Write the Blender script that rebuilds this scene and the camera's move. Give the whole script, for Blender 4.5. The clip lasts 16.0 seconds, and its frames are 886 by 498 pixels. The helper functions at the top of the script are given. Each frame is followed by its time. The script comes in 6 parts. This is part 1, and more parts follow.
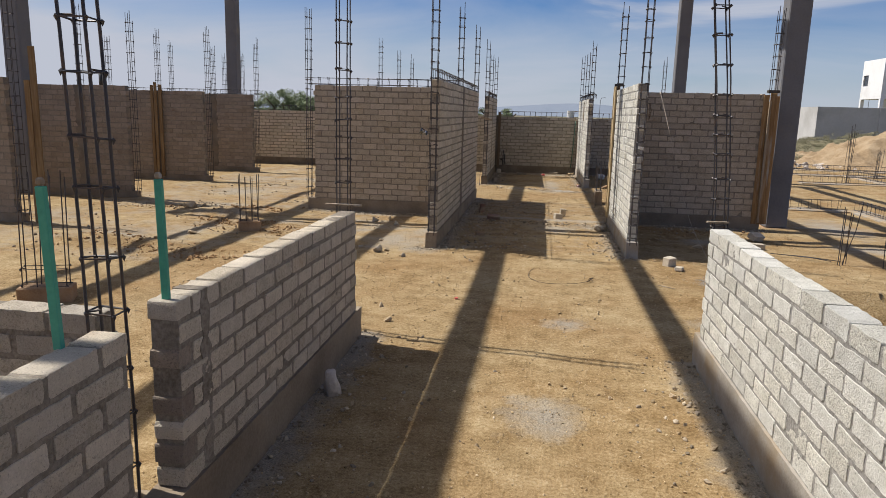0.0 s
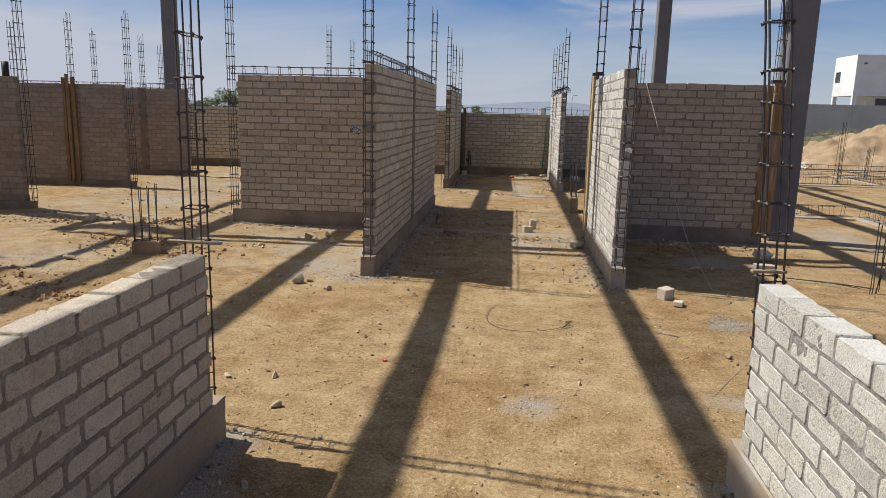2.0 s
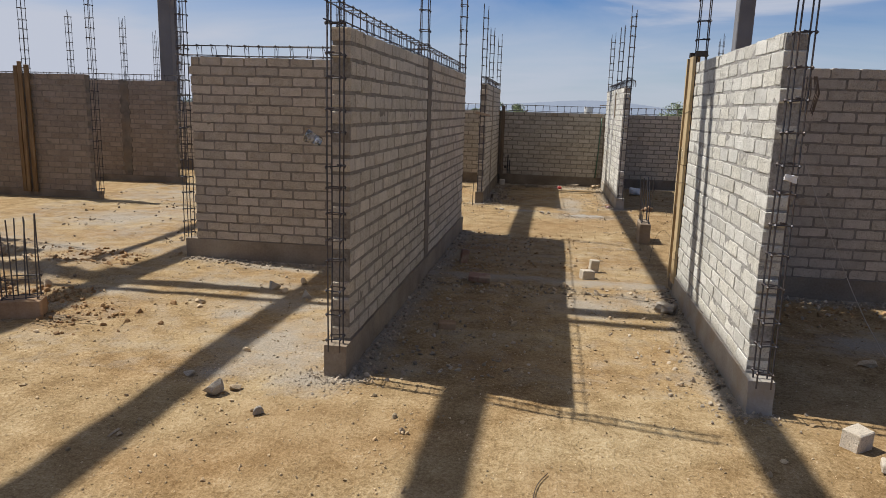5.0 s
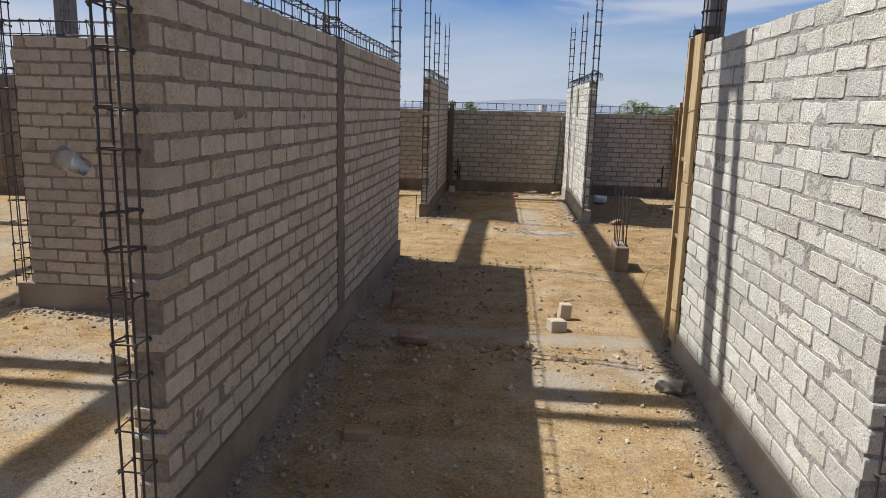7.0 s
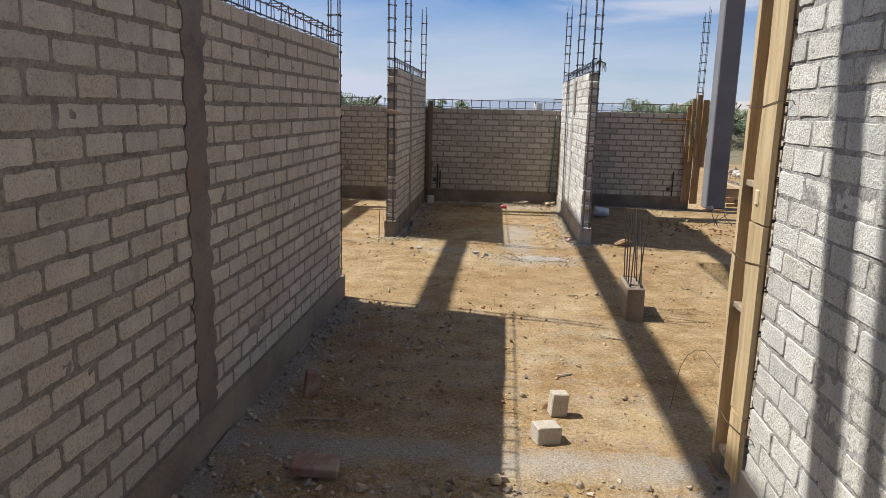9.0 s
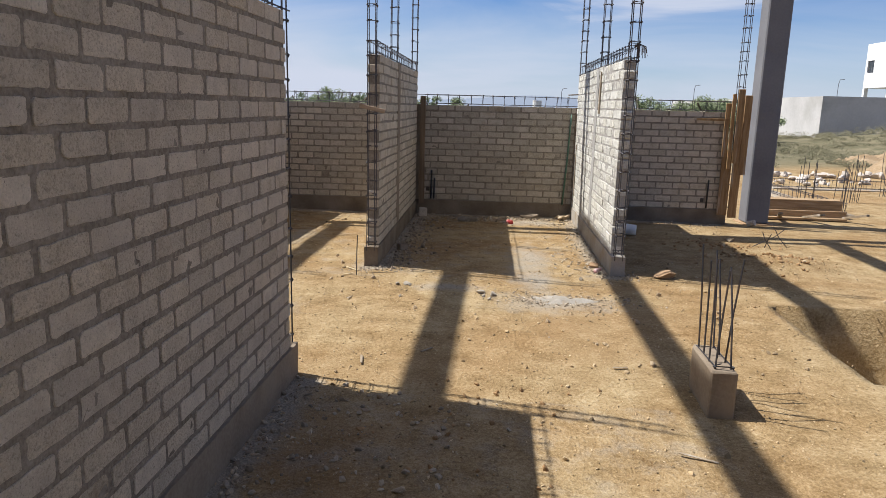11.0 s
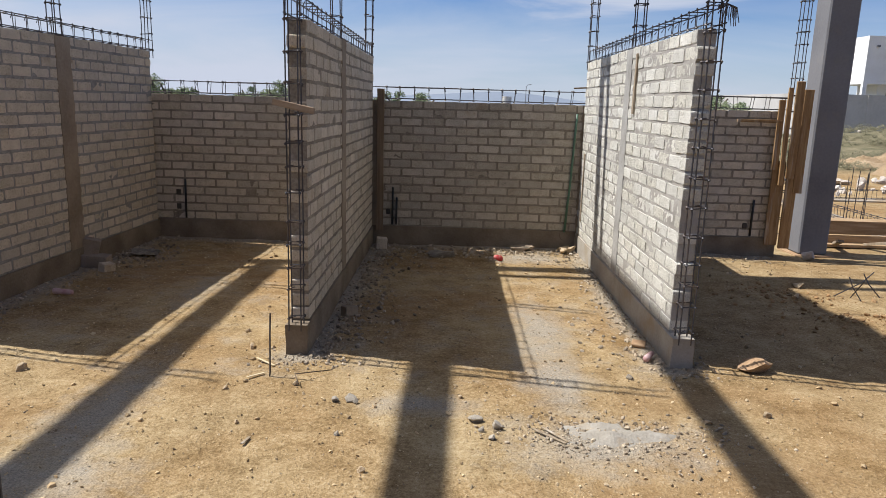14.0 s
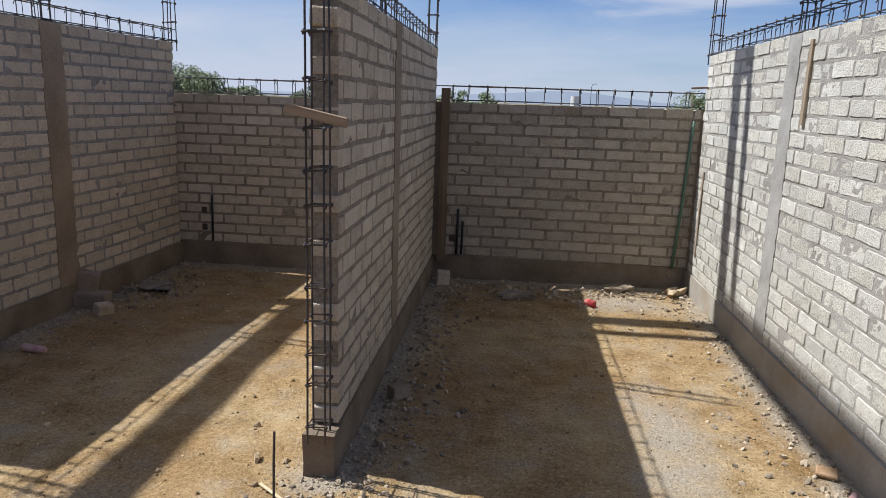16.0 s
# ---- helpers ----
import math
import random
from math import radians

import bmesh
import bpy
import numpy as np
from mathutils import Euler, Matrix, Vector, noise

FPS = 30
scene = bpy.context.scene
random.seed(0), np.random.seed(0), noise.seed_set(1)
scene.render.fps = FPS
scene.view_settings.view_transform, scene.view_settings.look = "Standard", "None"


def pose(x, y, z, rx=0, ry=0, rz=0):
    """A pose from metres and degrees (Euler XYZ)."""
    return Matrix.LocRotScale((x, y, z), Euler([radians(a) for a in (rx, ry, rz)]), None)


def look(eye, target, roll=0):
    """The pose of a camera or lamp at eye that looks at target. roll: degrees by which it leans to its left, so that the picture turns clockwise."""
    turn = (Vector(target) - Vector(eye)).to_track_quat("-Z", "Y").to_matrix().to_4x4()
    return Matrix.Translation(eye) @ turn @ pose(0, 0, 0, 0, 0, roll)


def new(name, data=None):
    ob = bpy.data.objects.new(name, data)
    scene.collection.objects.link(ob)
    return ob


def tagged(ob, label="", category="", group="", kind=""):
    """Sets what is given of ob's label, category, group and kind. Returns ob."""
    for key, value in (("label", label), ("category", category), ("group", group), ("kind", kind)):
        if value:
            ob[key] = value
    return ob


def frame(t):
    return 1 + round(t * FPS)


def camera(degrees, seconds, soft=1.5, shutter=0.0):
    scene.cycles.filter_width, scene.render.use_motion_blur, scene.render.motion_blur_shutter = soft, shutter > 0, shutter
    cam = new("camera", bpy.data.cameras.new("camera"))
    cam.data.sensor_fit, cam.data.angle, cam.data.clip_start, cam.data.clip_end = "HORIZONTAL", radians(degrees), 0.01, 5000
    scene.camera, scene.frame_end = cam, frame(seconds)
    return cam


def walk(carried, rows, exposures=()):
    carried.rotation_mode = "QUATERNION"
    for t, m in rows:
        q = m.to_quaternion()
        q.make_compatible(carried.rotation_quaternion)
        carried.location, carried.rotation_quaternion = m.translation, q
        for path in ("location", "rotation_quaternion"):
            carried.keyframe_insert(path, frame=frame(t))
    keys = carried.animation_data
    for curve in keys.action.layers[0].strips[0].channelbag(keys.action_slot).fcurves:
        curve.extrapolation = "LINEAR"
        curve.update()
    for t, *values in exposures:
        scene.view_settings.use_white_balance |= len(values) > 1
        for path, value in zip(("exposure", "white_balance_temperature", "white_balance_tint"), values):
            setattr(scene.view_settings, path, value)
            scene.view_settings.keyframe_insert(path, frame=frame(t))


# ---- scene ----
cam = camera(64.4, 16.0, soft=0.55)
METRES, EYE, TILT, LEAN, TURN = 17.57, 2.05, 0.35, 0.0, 7.6
ROWS = [
    (0.0, 0.0, 0.0, 0.0, 0.3, -11.34, -1.48),
    (0.5, 0.0078, 0.0303, -0.0009, -0.59, -11.37, -1.44),
    (1.0, 0.014, 0.0611, -0.0013, -1.67, -11.37, -1.41),
    (1.5, 0.0178, 0.0935, -0.003, -1.68, -11.38, -1.39),
    (2.0, 0.0234, 0.1246, -0.0035, -1.88, -11.42, -1.4),
    (2.5, 0.0261, 0.1562, -0.0032, -0.99, -11.43, -1.46),
    (3.0, 0.03, 0.1897, -0.0054, 0.93, -11.51, -1.58),
    (5.5, 0.041, 0.352, -0.0055, 1.36, -11.65, -1.66),
    (6.0, 0.0444, 0.383, -0.0059, 0.26, -11.65, -1.63),
    (6.5, 0.0483, 0.4152, -0.0063, 0.03, -11.66, -1.61),
    (7.0, 0.0536, 0.4468, -0.0059, -2.31, -11.65, -1.53),
    (7.5, 0.0621, 0.4783, -0.0062, -2.66, -11.68, -1.47),
    (8.0, 0.0681, 0.5128, -0.0078, -2.51, -11.66, -1.46),
    (8.5, 0.0766, 0.5453, -0.0089, -2.5, -11.68, -1.47),
    (9.0, 0.0824, 0.5758, -0.0081, -2.59, -11.68, -1.4),
    (11.5, 0.0855, 0.7348, -0.01, -3.41, -11.94, -1.58),
    (12.0, 0.0839, 0.7636, -0.0087, -4.75, -11.99, -1.72),
    (12.5, 0.0877, 0.7942, -0.008, -5.68, -11.98, -1.64),
    (13.0, 0.0904, 0.8258, -0.0095, -6.07, -12.03, -1.7),
    (13.5, 0.0938, 0.8554, -0.0108, -6.42, -12.04, -1.65),
    (14.0, 0.0966, 0.8847, -0.0107, -5.97, -12.09, -1.66),
    (14.5, 0.097, 0.9125, -0.0099, -3.94, -12.21, -1.74),
    (15.0, 0.0997, 0.9394, -0.0102, -3.98, -12.24, -1.77),
    (15.5, 0.0996, 0.9643, -0.0096, -2.42, -12.3, -1.82),
    (16.0, 0.0966, 0.9906, -0.0094, -1.04, -12.31, -1.85),
]
walk(cam, [(t, pose(0, 0, EYE, TILT, LEAN, TURN) @ pose(METRES * x, METRES * y, METRES * z, 90 + pitch, roll, yaw)) for t, x, y, z, yaw, pitch, roll in ROWS],
     exposures=[(0.0, 0.09, 6500, 10), (3.0, 0.09, 6500, 10), (6.0, 0.15, 6350, 10), (9.0, 0.36, 6250, 10), (11.5, 0.42, 6300, 10), (13.5, 0.36, 6300, 10), (15.0, 0.30, 6150, 10), (16.0, 0.28, 6050, 10)])

# ---- light ----
SUN_WAY = Vector((0.67, -0.13, -1.0)).normalized()      # the way the sunlight travels
world = bpy.data.worlds.new("world")
scene.world = world
world.use_nodes = True
wt = world.node_tree
wt.nodes.clear()
w_out = wt.nodes.new("ShaderNodeOutputWorld")
w_bg = wt.nodes.new("ShaderNodeBackground")
w_sky = wt.nodes.new("ShaderNodeTexSky")
w_sky.sky_type = "NISHITA"
w_sky.sun_disc = False
w_sky.sun_elevation = math.asin(-SUN_WAY.z)
w_sky.sun_rotation = math.atan2(-SUN_WAY.x, -SUN_WAY.y)
w_sky.air_density = 1.0
w_sky.dust_density = 0.25
w_sky.ozone_density = 1.5
w_bg.inputs["Strength"].default_value = 0.0305
w_tc = wt.nodes.new("ShaderNodeTexCoord")
w_map = wt.nodes.new("ShaderNodeMapping")
w_map.inputs["Rotation"].default_value = (0.0, 0.12, 0.5)
w_map.inputs["Scale"].default_value = (1.3, 1.3, 7.0)
w_n = wt.nodes.new("ShaderNodeTexNoise")
w_n.inputs["Scale"].default_value = 1.7
w_n.inputs["Detail"].default_value = 9.0
w_n.inputs["Roughness"].default_value = 0.55
w_n.inputs["Distortion"].default_value = 0.6
w_r = wt.nodes.new("ShaderNodeValToRGB")
w_r.color_ramp.elements[0].position = 0.44
w_r.color_ramp.elements[0].color = (0, 0, 0, 1)
w_r.color_ramp.elements[1].position = 0.66
w_r.color_ramp.elements[1].color = (0.9, 0.9, 0.9, 1)
w_mix = wt.nodes.new("ShaderNodeMixRGB")
w_mix.inputs["Color2"].default_value = (15.8, 16.8, 19.5, 1)
wt.links.new(w_tc.outputs["Generated"], w_map.inputs["Vector"])
wt.links.new(w_map.outputs["Vector"], w_n.inputs["Vector"])
wt.links.new(w_n.outputs["Fac"], w_r.inputs["Fac"])
w_sep = wt.nodes.new("ShaderNodeSeparateXYZ")
w_haze = wt.nodes.new("ShaderNodeMapRange")          # thin white haze low over the horizon
w_haze.inputs["From Min"].default_value, w_haze.inputs["From Max"].default_value = 0.03, 0.20
w_haze.inputs["To Min"].default_value, w_haze.inputs["To Max"].default_value = 0.84, 0.0
w_max = wt.nodes.new("ShaderNodeMath")
w_max.operation = "MAXIMUM"
wt.links.new(w_tc.outputs["Generated"], w_sep.inputs[0])
w_edge = wt.nodes.new("ShaderNodeMath")             # the haze has a streaky upper edge
w_edge.operation = "MULTIPLY_ADD"
w_edge.inputs[1].default_value = -0.22
w_lift = wt.nodes.new("ShaderNodeMath")
w_lift.operation = "ADD"
w_lift.inputs[1].default_value = 0.11
wt.links.new(w_n.outputs["Fac"], w_edge.inputs[0])
wt.links.new(w_sep.outputs["Z"], w_edge.inputs[2])
wt.links.new(w_edge.outputs[0], w_lift.inputs[0])
wt.links.new(w_lift.outputs[0], w_haze.inputs["Value"])
w_side = wt.nodes.new("ShaderNodeMapRange")          # the haze is brighter on the sun's side
w_side.inputs["From Min"].default_value, w_side.inputs["From Max"].default_value = 0.05, -0.75
w_side.inputs["To Min"].default_value, w_side.inputs["To Max"].default_value = 0.0, 0.50
w_sum = wt.nodes.new("ShaderNodeMath")
w_sum.operation = "ADD"
w_sum.use_clamp = True
wt.links.new(w_sep.outputs["X"], w_side.inputs["Value"])
wt.links.new(w_haze.outputs["Result"], w_sum.inputs[0])
wt.links.new(w_side.outputs["Result"], w_sum.inputs[1])
wt.links.new(w_sum.outputs[0], w_max.inputs[0])
w_high = wt.nodes.new("ShaderNodeMapRange")          # a veil of high cloud overhead
w_high.inputs["From Min"].default_value, w_high.inputs["From Max"].default_value = 0.25, 0.7
w_high.inputs["To Min"].default_value, w_high.inputs["To Max"].default_value = 0.0, 0.08
w_veil = wt.nodes.new("ShaderNodeMath")
w_veil.operation = "MAXIMUM"
wt.links.new(w_sep.outputs["Z"], w_high.inputs["Value"])
w_thin = wt.nodes.new("ShaderNodeMapRange")          # the cirrus thins out towards the zenith
w_thin.inputs["From Min"].default_value, w_thin.inputs["From Max"].default_value = 0.28, 0.62
w_thin.inputs["To Min"].default_value, w_thin.inputs["To Max"].default_value = 1.0, 0.7
w_cirrus = wt.nodes.new("ShaderNodeMath")
w_cirrus.operation = "MULTIPLY"
wt.links.new(w_sep.outputs["Z"], w_thin.inputs["Value"])
wt.links.new(w_r.outputs["Color"], w_cirrus.inputs[0])
wt.links.new(w_thin.outputs["Result"], w_cirrus.inputs[1])
wt.links.new(w_cirrus.outputs[0], w_veil.inputs[0])
wt.links.new(w_high.outputs["Result"], w_veil.inputs[1])
wt.links.new(w_veil.outputs[0], w_max.inputs[1])
wt.links.new(w_max.outputs[0], w_mix.inputs["Fac"])
w_hsv = wt.nodes.new("ShaderNodeHueSaturation")
w_hsv.inputs["Saturation"].default_value = 1.5
wt.links.new(w_sky.outputs["Color"], w_hsv.inputs["Color"])
w_tint = wt.nodes.new("ShaderNodeMixRGB")
w_tint.blend_type = "MULTIPLY"
w_tint.inputs["Fac"].default_value = 1.0
w_tint.inputs["Color2"].default_value = (0.78, 1.55, 2.45, 1)
wt.links.new(w_hsv.outputs["Color"], w_tint.inputs["Color1"])
w_deep = wt.nodes.new("ShaderNodeMapRange")          # deeper blue overhead
w_deep.inputs["From Min"].default_value, w_deep.inputs["From Max"].default_value = 0.25, 0.8
w_deep.inputs["To Min"].default_value, w_deep.inputs["To Max"].default_value = 1.0, 0.6
w_zen = wt.nodes.new("ShaderNodeMixRGB")
w_zen.blend_type = "MULTIPLY"
w_zen.inputs["Fac"].default_value = 1.0
wt.links.new(w_sep.outputs["Z"], w_deep.inputs["Value"])
wt.links.new(w_tint.outputs["Color"], w_zen.inputs["Color1"])
wt.links.new(w_deep.outputs["Result"], w_zen.inputs["Color2"])
wt.links.new(w_zen.outputs["Color"], w_mix.inputs["Color1"])
w_dot = wt.nodes.new("ShaderNodeVectorMath")         # the hazy sky glows round the sun
w_dot.operation = "DOT_PRODUCT"
w_dot.inputs[1].default_value = -SUN_WAY
w_glow = wt.nodes.new("ShaderNodeMapRange")
w_glow.interpolation_type = "SMOOTHSTEP"
w_glow.inputs["From Min"].default_value, w_glow.inputs["From Max"].default_value = 0.62, 1.0
w_glow.inputs["To Min"].default_value, w_glow.inputs["To Max"].default_value = 0.0, 0.42
w_halo = wt.nodes.new("ShaderNodeMixRGB")
w_halo.inputs["Color2"].default_value = (36.0, 36.0, 36.5, 1)
wt.links.new(w_tc.outputs["Generated"], w_dot.inputs[0])
wt.links.new(w_dot.outputs["Value"], w_glow.inputs["Value"])
wt.links.new(w_glow.outputs["Result"], w_halo.inputs["Fac"])
wt.links.new(w_mix.outputs["Color"], w_halo.inputs["Color1"])
wt.links.new(w_halo.outputs["Color"], w_bg.inputs["Color"])
wt.links.new(w_bg.outputs["Background"], w_out.inputs["Surface"])

sun = new("sun", bpy.data.lights.new("sun", "SUN"))
sun.data.energy = 5.35
sun.data.angle = radians(0.53)
sun.data.color = (1.0, 0.95, 0.88)
sun.matrix_world = look(Vector((0, 12, 0)) - SUN_WAY * 60, (0, 12, 0))


# ---- materials ----
def material(name, colors, rough=0.9, scale=8.0, fine=90.0, bump=0.4, bump_dist=0.004, per_object=0.0, per_island=0.0,
             metallic=0.0, fine_mix=0.35, stretch=(1, 1, 1), stains=None, stain_scale=1.5, stain_at=(0.55, 0.7), coord="Object"):
    """A rough surface: colours mixed by coarse and fine noise, stains on top, and fine relief."""
    m = bpy.data.materials.new(name)
    m.use_nodes = True
    nt = m.node_tree
    n = nt.nodes
    b = n["Principled BSDF"]
    tc = n.new("ShaderNodeTexCoord")
    mp = n.new("ShaderNodeMapping")
    mp.inputs["Scale"].default_value = stretch
    if coord == "World":
        geo_pos = n.new("ShaderNodeNewGeometry")
        nt.links.new(geo_pos.outputs["Position"], mp.inputs["Vector"])
    else:
        nt.links.new(tc.outputs["Object"], mp.inputs["Vector"])
    vec = mp.outputs["Vector"]
    if per_object:
        info = n.new("ShaderNodeObjectInfo")
        mul = n.new("ShaderNodeMath")
        mul.operation = "MULTIPLY"
        mul.inputs[1].default_value = 37.0
        nt.links.new(info.outputs["Random"], mul.inputs[0])
        add = n.new("ShaderNodeVectorMath")
        add.operation = "ADD"
        nt.links.new(vec, add.inputs[0])
        nt.links.new(mul.outputs[0], add.inputs[1])
        vec = add.outputs[0]
    n1 = n.new("ShaderNodeTexNoise")
    n1.inputs["Scale"].default_value = scale
    n1.inputs["Detail"].default_value = 5
    n2 = n.new("ShaderNodeTexNoise")
    n2.inputs["Scale"].default_value = fine
    n2.inputs["Detail"].default_value = 4
    n2.inputs["Roughness"].default_value = 0.65
    for k in (n1, n2):
        nt.links.new(vec, k.inputs["Vector"])
    blend = n.new("ShaderNodeMix")
    blend.inputs["Factor"].default_value = fine_mix
    nt.links.new(n1.outputs["Fac"], blend.inputs["A"])
    nt.links.new(n2.outputs["Fac"], blend.inputs["B"])
    ramp = n.new("ShaderNodeValToRGB")
    lo, hi = 0.32, 0.68
    while len(ramp.color_ramp.elements) < len(colors):
        ramp.color_ramp.elements.new(0.5)
    for i, c in enumerate(colors):
        ramp.color_ramp.elements[i].position = lo + (hi - lo) * i / max(1, len(colors) - 1)
        ramp.color_ramp.elements[i].color = (*c, 1)
    nt.links.new(blend.outputs["Result"], ramp.inputs["Fac"])
    col = ramp.outputs["Color"]
    if stains:
        n3 = n.new("ShaderNodeTexNoise")
        n3.inputs["Scale"].default_value = stain_scale
        n3.inputs["Detail"].default_value = 6
        n3.inputs["Roughness"].default_value = 0.62
        nt.links.new(vec, n3.inputs["Vector"])
        mr = n.new("ShaderNodeMapRange")
        mr.inputs["From Min"].default_value, mr.inputs["From Max"].default_value = stain_at
        nt.links.new(n3.outputs["Fac"], mr.inputs["Value"])
        sm = n.new("ShaderNodeMixRGB")
        sm.inputs["Color2"].default_value = (*stains, 1)
        nt.links.new(mr.outputs["Result"], sm.inputs["Fac"])
        nt.links.new(col, sm.inputs["Color1"])
        col = sm.outputs["Color"]
    if per_object or per_island:
        if per_object:
            rnd = info.outputs["Random"]
        else:
            g = n.new("ShaderNodeNewGeometry")
            rnd = g.outputs["Random Per Island"]
        mr2 = n.new("ShaderNodeMapRange")
        v = per_object or per_island
        mr2.inputs["To Min"].default_value, mr2.inputs["To Max"].default_value = 1 - v, 1 + v
        nt.links.new(rnd, mr2.inputs["Value"])
        hsv = n.new("ShaderNodeHueSaturation")
        nt.links.new(mr2.outputs["Result"], hsv.inputs["Value"])
        nt.links.new(col, hsv.inputs["Color"])
        col = hsv.outputs["Color"]
    nt.links.new(col, b.inputs["Base Color"])
    b.inputs["Roughness"].default_value = rough
    b.inputs["Metallic"].default_value = metallic
    if rough > 0.7:
        b.inputs["Specular IOR Level"].default_value = 0.25
    if bump:
        bp = n.new("ShaderNodeBump")
        bp.inputs["Strength"].default_value = bump
        bp.inputs["Distance"].default_value = bump_dist
        nt.links.new(n2.outputs["Fac"], bp.inputs["Height"])
        nt.links.new(bp.outputs["Normal"], b.inputs["Normal"])
    return m


def block_material(name, per_object, tint=(1, 1, 1), pit=0.56, stain=(0.36, 0.29, 0.22)):
    """Coarse concrete block: light cement, darker sand grains, open pores, and a tone of its own for each block."""
    m = material(name, [(0.41, 0.387, 0.35), (0.53, 0.503, 0.463), (0.635, 0.608, 0.568)], scale=11, fine=120, fine_mix=0.55, bump=0, per_object=0.12 if per_object else 0,
                 per_island=0 if per_object else 0.10, stains=stain, stain_scale=2.6, stain_at=(0.60, 0.82))
    nt = m.node_tree
    n = nt.nodes
    b = n["Principled BSDF"]
    tc = n.new("ShaderNodeTexCoord")
    vo = n.new("ShaderNodeTexVoronoi")
    vo.inputs["Scale"].default_value = 78
    nz = n.new("ShaderNodeTexNoise")
    nz.inputs["Scale"].default_value = 92
    nz.inputs["Detail"].default_value = 6
    nz.inputs["Roughness"].default_value = 0.75
    for k in (vo, nz):
        nt.links.new(tc.outputs["Object"], k.inputs["Vector"])
    pore = n.new("ShaderNodeMapRange")
    pore.inputs["From Min"].default_value, pore.inputs["From Max"].default_value = 0.34, 0.46
    pore.inputs["To Min"].default_value, pore.inputs["To Max"].default_value = pit, 1.05
    nt.links.new(nz.outputs["Fac"], pore.inputs["Value"])
    old = b.inputs["Base Color"].links[0].from_socket
    mx = n.new("ShaderNodeMixRGB")
    mx.blend_type = "MULTIPLY"
    mx.inputs["Fac"].default_value = 1.0
    nt.links.new(old, mx.inputs["Color1"])
    # open-grained blocks show more pores than smooth ones
    rnd = n.new("ShaderNodeObjectInfo").outputs["Random"] if per_object else n.new("ShaderNodeNewGeometry").outputs["Random Per Island"]
    wide = n.new("ShaderNodeMath")
    wide.operation = "MULTIPLY"
    wide.inputs[1].default_value = 7.31
    nt.links.new(rnd, wide.inputs[0])
    frac = n.new("ShaderNodeMath")
    frac.operation = "FRACT"
    nt.links.new(wide.outputs[0], frac.inputs[0])
    open_grain = n.new("ShaderNodeMapRange")
    open_grain.inputs["To Min"].default_value, open_grain.inputs["To Max"].default_value = 0.42, 0.53
    nt.links.new(frac.outputs[0], open_grain.inputs["Value"])
    nt.links.new(open_grain.outputs["Result"], pore.inputs["From Max"])
    warm = n.new("ShaderNodeMixRGB")
    warm.inputs["Color1"].default_value = (*[1.0 * k for k in tint], 1)
    warm.inputs["Color2"].default_value = (1.0 * tint[0], 0.98 * tint[1], 0.93 * tint[2], 1)
    nt.links.new(frac.outputs[0], warm.inputs["Fac"])
    toned = n.new("ShaderNodeMixRGB")
    toned.blend_type = "MULTIPLY"
    toned.inputs["Fac"].default_value = 1.0
    nt.links.new(pore.outputs["Result"], toned.inputs["Color1"])
    nt.links.new(warm.outputs["Color"], toned.inputs["Color2"])
    nt.links.new(toned.outputs["Color"], mx.inputs["Color2"])
    nt.links.new(mx.outputs["Color"], b.inputs["Base Color"])
    h = n.new("ShaderNodeMath")
    h.operation = "MULTIPLY_ADD"
    h.inputs[1].default_value = 0.35
    nt.links.new(vo.outputs["Distance"], h.inputs[0])
    nt.links.new(nz.outputs["Fac"], h.inputs[2])
    bp = n.new("ShaderNodeBump")
    bp.inputs["Strength"].default_value = 1.0
    bp.inputs["Distance"].default_value = 0.008
    nt.links.new(h.outputs[0], bp.inputs["Height"])
    nt.links.new(bp.outputs["Normal"], b.inputs["Normal"])
    return m


# neutral tint for the sunlit walls; the tints below carry shade in their colour
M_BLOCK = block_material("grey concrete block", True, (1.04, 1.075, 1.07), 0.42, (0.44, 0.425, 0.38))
# shade and warm ground bounce are put into this block colour
M_BLOCK_SHADE = block_material("shade-toned concrete block", True, (0.985, 0.915, 0.80))
# cross walls: the same block, darkened in colour for their shaded faces
M_BLOCK_CROSS = block_material("shade-darkened cross wall block", True, (0.845, 0.765, 0.665))
M_BLOCK_FAR = block_material("shade-toned concrete block joined", False, (0.985, 0.915, 0.80))
# rear wall: the same block again, its shade painted into the tint
M_BLOCK_REAR = block_material("shade-darkened rear wall block", True, (0.815, 0.765, 0.685))
# browner block, darkened further: the far rooms' shade sits in this tint
M_BLOCK_BROWN = block_material("dark brown block", True, (0.57, 0.497, 0.44))
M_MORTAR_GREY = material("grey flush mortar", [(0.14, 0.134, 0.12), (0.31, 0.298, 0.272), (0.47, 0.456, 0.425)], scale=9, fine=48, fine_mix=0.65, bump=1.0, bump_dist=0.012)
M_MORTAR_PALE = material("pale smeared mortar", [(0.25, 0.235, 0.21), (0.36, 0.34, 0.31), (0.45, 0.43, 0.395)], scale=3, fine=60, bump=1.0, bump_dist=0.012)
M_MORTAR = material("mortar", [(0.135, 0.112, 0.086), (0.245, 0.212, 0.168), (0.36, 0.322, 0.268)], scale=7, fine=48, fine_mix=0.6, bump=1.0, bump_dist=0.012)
M_MORTAR_BEIGE = material("beige mortar", [(0.14, 0.116, 0.09), (0.235, 0.203, 0.163), (0.33, 0.295, 0.247)], scale=7, fine=48, fine_mix=0.6, bump=1.0, bump_dist=0.012)
